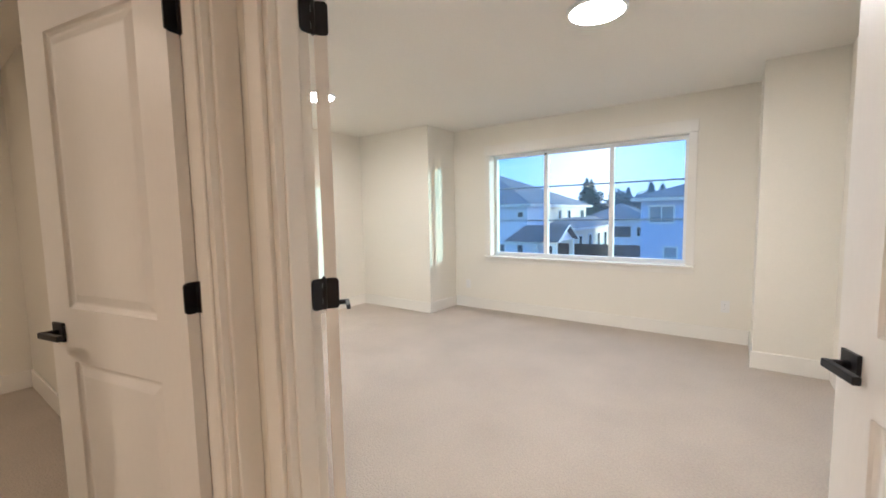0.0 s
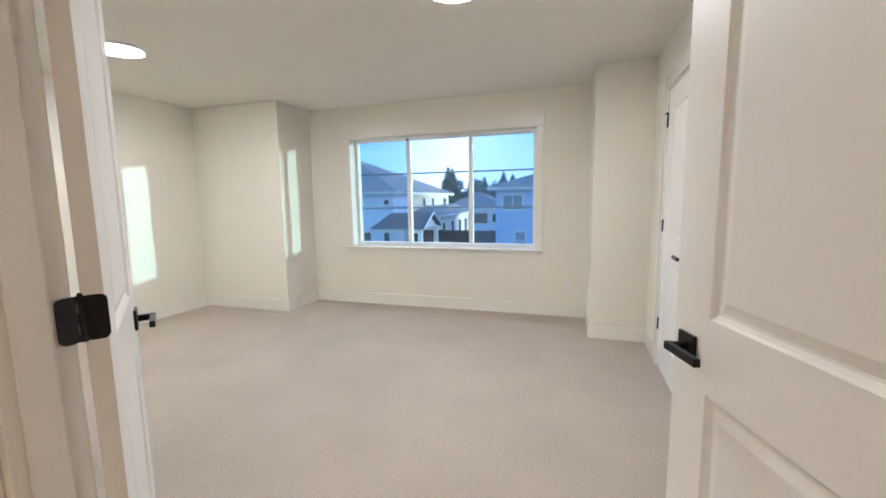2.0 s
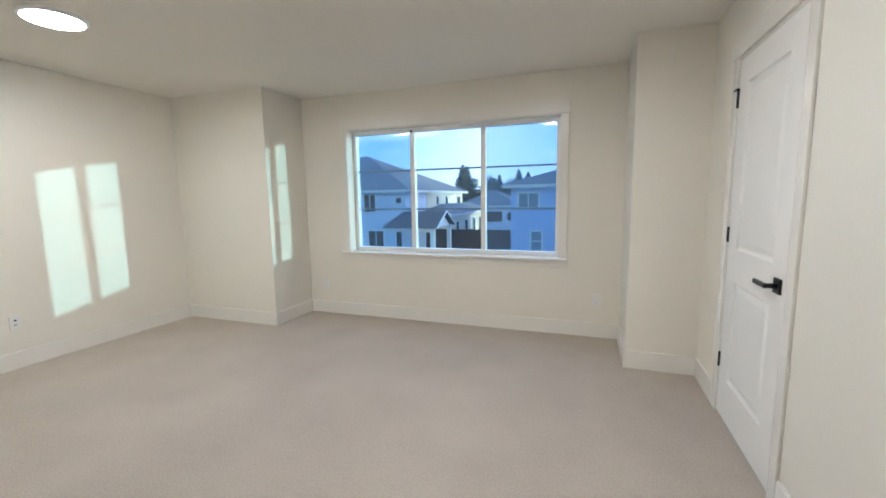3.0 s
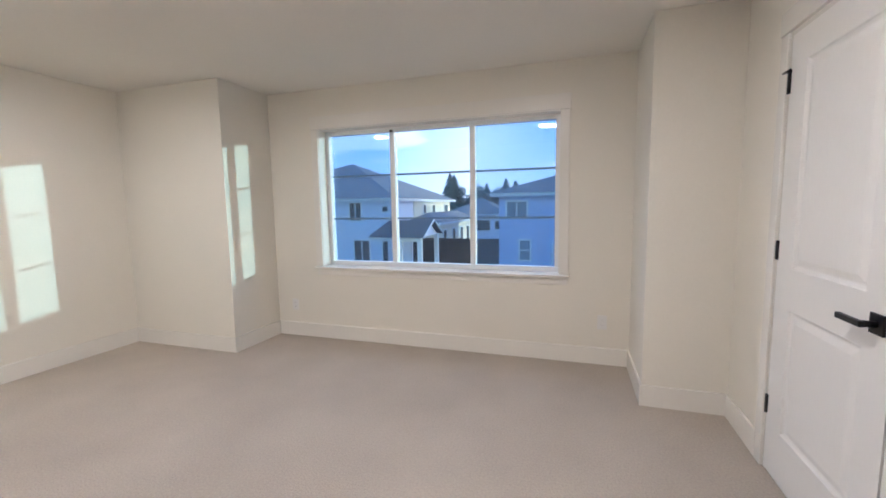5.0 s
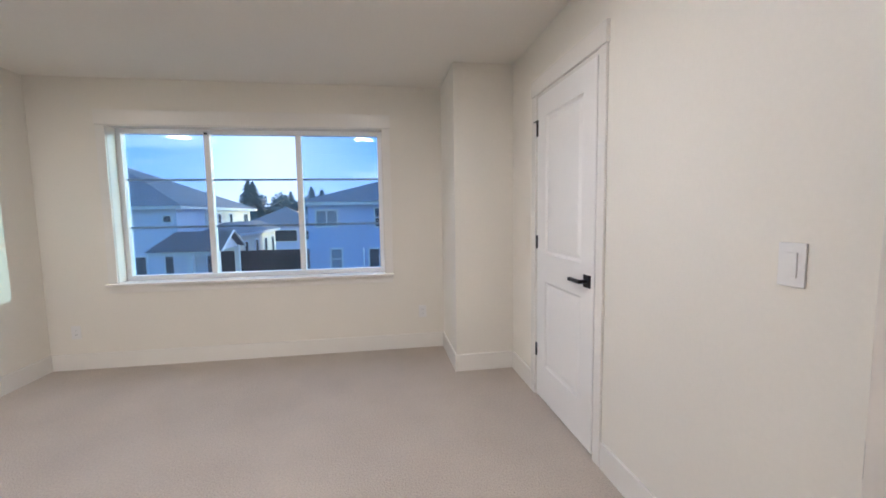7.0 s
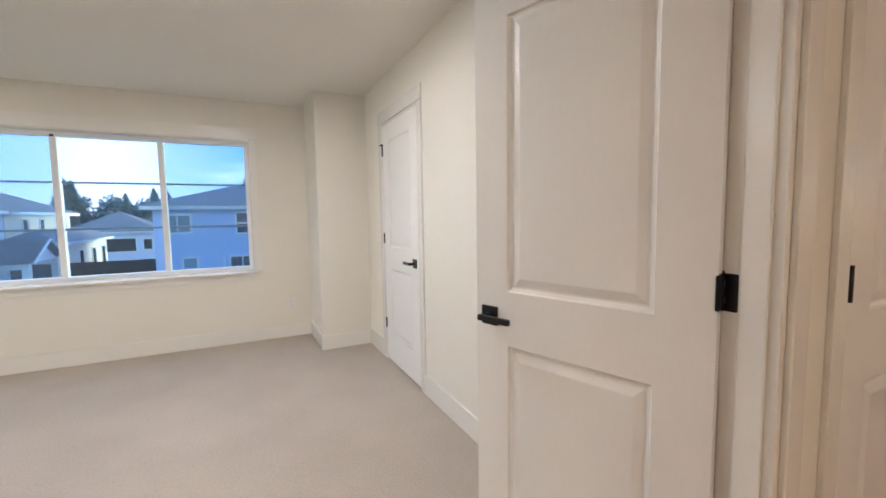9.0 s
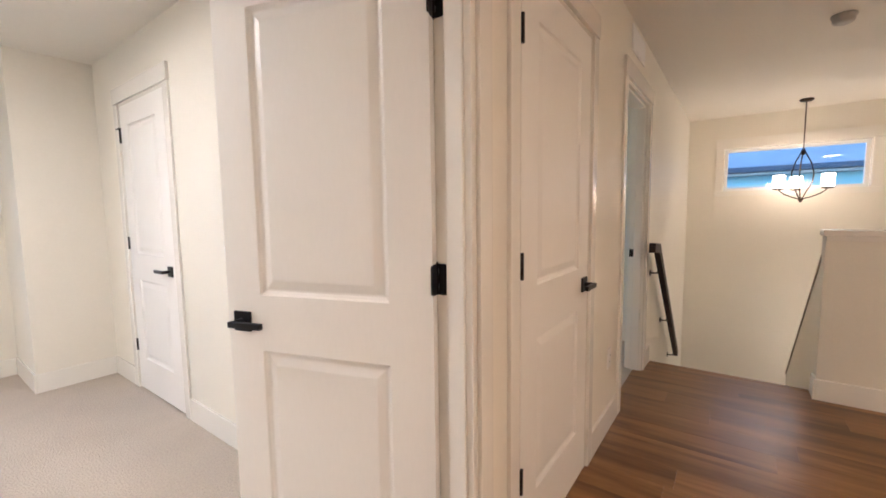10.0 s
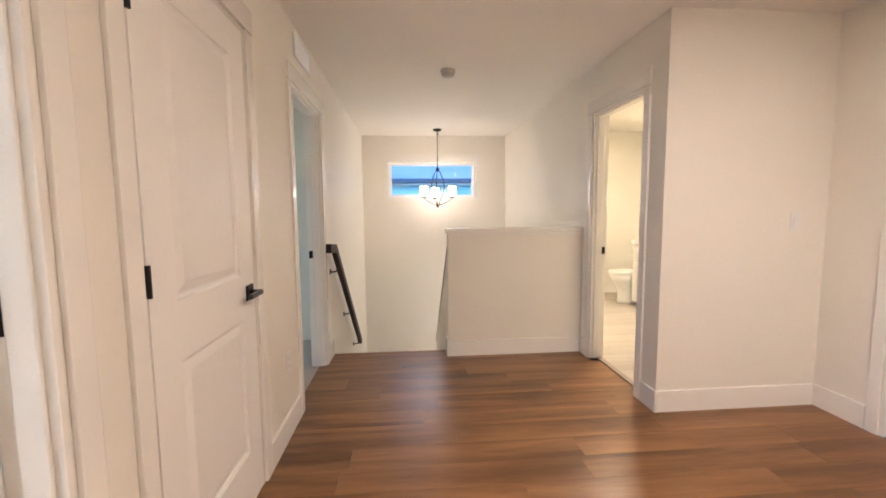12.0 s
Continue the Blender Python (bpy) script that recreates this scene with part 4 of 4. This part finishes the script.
def broadleaf(x, y, height, spread, seed):
    rnd = random.Random(seed)
    t = hub("leafy_tree", pose(x, y, GZ), "bushy dark green tree behind the roofs", "tree", "distant trees")
    bm = tube(bmesh.new(), (0, 0, 0), (0.1, 0, height * 0.6), 0.22, 0.12, sides=8)
    for k in range(5):
        a = rnd.uniform(0, 6.28)
        tube(bm, (0.05, 0, height * 0.4), (math.cos(a) * spread * 0.5, math.sin(a) * spread * 0.5, height * rnd.uniform(0.6, 0.85)), 0.09, 0.03, sides=6)
    part("trunk", bm, BARK, t)
    bm = bmesh.new()
    for c in range(26):
        a, e = rnd.uniform(0, 6.28), rnd.uniform(0.32, 0.95)
        rad = spread * math.sin(math.pi * min(1, e * 1.02)) ** 0.5 * rnd.uniform(0.2, 0.9)
        centre = Vector((math.cos(a) * rad, math.sin(a) * rad, height * e))
        size = spread * rnd.uniform(0.22, 0.4)
        for i in range(46):
            o = Vector((rnd.gauss(0, 1), rnd.gauss(0, 1), rnd.gauss(0, 0.8))).normalized() * size * rnd.uniform(0.5, 1.0)
            u = Vector((rnd.gauss(0, 1), rnd.gauss(0, 1), rnd.gauss(0, 1))).normalized() * rnd.uniform(0.12, 0.26)
            w = u.orthogonal().normalized() * u.length * 0.7
            p = centre + o
            bm.faces.new([bm.verts.new(p + q) for q in (-u, w, u, -w)])
    part("crown", bm, NEEDLE, t)
    return t


trees = [(0, -22.2, 67, 11.7, 2.2), (0, -21.6, 67.5, 11.4, 2.0), (1, -18.2, 70, 8.9, 2.6), (1, -17.0, 68, 8.9, 2.4), (1, -15.4, 72, 7.4, 2.0), (1, -14.4, 74, 8.8, 2.5), (0, -13.6, 76, 11.0, 2.0),
         (1, -12.0, 72, 8.4, 2.4), (0, -10.4, 66, 9.7, 2.2), (0, -9.1, 72, 9.4, 2.0), (1, -7.6, 78, 9.4, 2.8), (1, -5.0, 80, 9.8, 2.8), (0, -3.6, 74, 10.6, 2.0),
         (0, -0.2, 66, 12.2, 2.1), (1, -21.8, 72, 9.0, 2.6), (1, -9.9, 74, 8.6, 2.6), (0, -17.4, 76, 10.0, 1.9), (1, -13.0, 66, 7.9, 2.2), (1, -19.4, 76, 9.3, 2.8)]
for i, (kind, x, y, hgt, spr) in enumerate(trees):
    (broadleaf if kind else conifer)(x, y, 0.9 * hgt, spr * (1.0 if kind else 1.45), 100 + i)


def sky_screen():
    """The far sky before the window: blue overhead, white towards the horizon, thin streaks of cloud."""
    m = bpy.data.materials.new("far_sky")
    m.use_nodes = True
    n, l = m.node_tree.nodes, m.node_tree.links
    n.remove(n["Principled BSDF"])
    tc, sep, em = n.new("ShaderNodeTexCoord"), n.new("ShaderNodeSeparateXYZ"), n.new("ShaderNodeEmission")
    l.new(tc.outputs["Object"], sep.inputs["Vector"])
    grad, ramp = n.new("ShaderNodeMapRange"), n.new("ShaderNodeValToRGB")
    grad.inputs["From Min"].default_value, grad.inputs["From Max"].default_value = 0.0, 92.0
    l.new(sep.outputs["Z"], grad.inputs["Value"])
    l.new(grad.outputs["Result"], ramp.inputs["Fac"])
    r = ramp.color_ramp
    r.elements[0].position, r.elements[0].color = 0.0, (0.92, 0.93, 0.90, 1)
    r.elements[1].position, r.elements[1].color = 1.0, (0.30, 0.53, 0.90, 1)
    e = r.elements.new(0.36)
    e.color = (0.56, 0.74, 0.93, 1)
    # a bright bank of haze ahead
    hx, hz = n.new("ShaderNodeMapRange"), n.new("ShaderNodeMapRange")
    far, mapping, cloud, band, mul, mix = (n.new("ShaderNodeMath"), n.new("ShaderNodeMapping"), n.new("ShaderNodeTexNoise"), n.new("ShaderNodeMapRange"),
                                           n.new("ShaderNodeMath"), n.new("ShaderNodeMix"))
    mapping.inputs["Scale"].default_value, mapping.inputs["Location"].default_value = (0.007, 0.007, 0.034), (3.7, 0.0, 1.3)
    l.new(tc.outputs["Object"], mapping.inputs["Vector"]), l.new(mapping.outputs["Vector"], cloud.inputs["Vector"])
    cloud.inputs["Scale"].default_value, cloud.inputs["Detail"].default_value, cloud.inputs["Distortion"].default_value = 1.0, 6.0, 0.7
    band.inputs["From Min"].default_value, band.inputs["From Max"].default_value = 0.50, 0.66
    l.new(cloud.outputs["Fac"], band.inputs["Value"])
    far.operation, far.inputs[1].default_value = "ADD", 92.0
    l.new(sep.outputs["X"], far.inputs[0])
    away = n.new("ShaderNodeMath")
    away.operation = "ABSOLUTE"
    l.new(far.outputs["Value"], away.inputs[0])
    hx.inputs["From Min"].default_value, hx.inputs["From Max"].default_value = 95.0, 10.0
    l.new(away.outputs["Value"], hx.inputs["Value"])
    hz.inputs["From Min"].default_value, hz.inputs["From Max"].default_value = 190.0, 60.0
    hz.inputs["To Max"].default_value = 0.85
    l.new(sep.outputs["Z"], hz.inputs["Value"])
    mul.operation = "MULTIPLY"
    l.new(hx.outputs["Result"], mul.inputs[0]), l.new(hz.outputs["Result"], mul.inputs[1])
    both = n.new("ShaderNodeMath")
    both.operation = "MAXIMUM"
    l.new(mul.outputs["Value"], both.inputs[0]), l.new(band.outputs["Result"], both.inputs[1])
    mix.data_type = "RGBA"
    l.new(both.outputs["Value"], mix.inputs["Factor"])
    l.new(ramp.outputs["Color"], mix.inputs[6])
    mix.inputs[7].default_value = (1.04, 1.03, 1.03, 1)
    l.new(mix.outputs[2], em.inputs["Color"])
    em.inputs["Strength"].default_value = SKY_GLOW
    l.new(em.outputs["Emission"], n["Material Output"].inputs["Surface"])
    bm = bmesh.new()
    lo, hi = [], []
    for k in range(25):
        a = radians(42 + 116 * k / 24)
        lo.append(bm.verts.new((400 * math.cos(a), 400 * math.sin(a), -6))), hi.append(bm.verts.new((400 * math.cos(a), 400 * math.sin(a), 320)))
    for i in range(24):
        bm.faces.new((lo[i], lo[i + 1], hi[i + 1], hi[i])).smooth = True
    thing("backdrop", bm, m, "blue winter sky with thin white clouds", "sky", kind="structure")


sky_screen()


# ---- planks of the hall and the bathroom ----
def planks(parent, x0, x1, y_of, width, length, material, z, seed):
    rnd = random.Random(seed)
    x = x0
    while x < x1 - 0.005:
        xe = min(x + width, x1)
        y0, y1 = y_of((x + xe) / 2)
        y = y0 - rnd.uniform(0.05, 1.0) * length
        while y < y1 - 0.002:
            a, b = max(y, y0), min(y + length, y1)
            if b - a > 0.01:
                g, h = 0.0002, z
                bm = bmesh.new()
                e = 0.0009
                lo = [bm.verts.new(p) for p in ((x + g, a + g, h - 0.012), (xe - g, a + g, h - 0.012), (xe - g, b - g, h - 0.012), (x + g, b - g, h - 0.012))]
                mi = [bm.verts.new(p) for p in ((x + g, a + g, h - 0.0005), (xe - g, a + g, h - 0.0005), (xe - g, b - g, h - 0.0005), (x + g, b - g, h - 0.0005))]
                hi = [bm.verts.new(p) for p in ((x + g + e, a + g + e, h), (xe - g - e, a + g + e, h), (xe - g - e, b - g - e, h), (x + g + e, b - g - e, h))]
                for p, q in ((lo, mi), (mi, hi)):
                    for i in range(4):
                        bm.faces.new((p[i], p[(i + 1) % 4], q[(i + 1) % 4], q[i]))
                bm.faces.new(hi)
                part("plank", bm, material, parent)
            y += length
        x = xe


hall_floor = hub("floor_hall", pose(0, 0, 0), "brown wood-look plank floor in the hall", "floor", kind="structure")
planks(hall_floor, X2, X3, lambda x: (YS2, -4.12 if -1.56 < x < -0.12 else YH + (0.06 if 0.13 < x < 0.9 else 0)), 0.178, 1.22, PLANK, 0.0, 5)
planks(hall_floor, X3, 2.50, lambda x: (YS - 0.065 if 1.6 < x < 2.34 else YS, YH + (0.06 if 1.62 < x < 2.4 else 0)), 0.178, 1.22, PLANK, 0.0, 6)
planks(hall_floor, 2.50, 2.615, lambda x: (-5.19, YH), 0.178, 1.22, PLANK, 0.0, 7)
bath_floor = hub("floor_bath", pose(0, 0, 0), "pale grey wood-look plank floor in the bathroom", "floor", kind="structure")
planks(bath_floor, X3 + 0.12, 5.0, lambda x: (-8.40, YS - 0.12), 0.178, 1.22, BATH_PLANK, 0.0, 8)
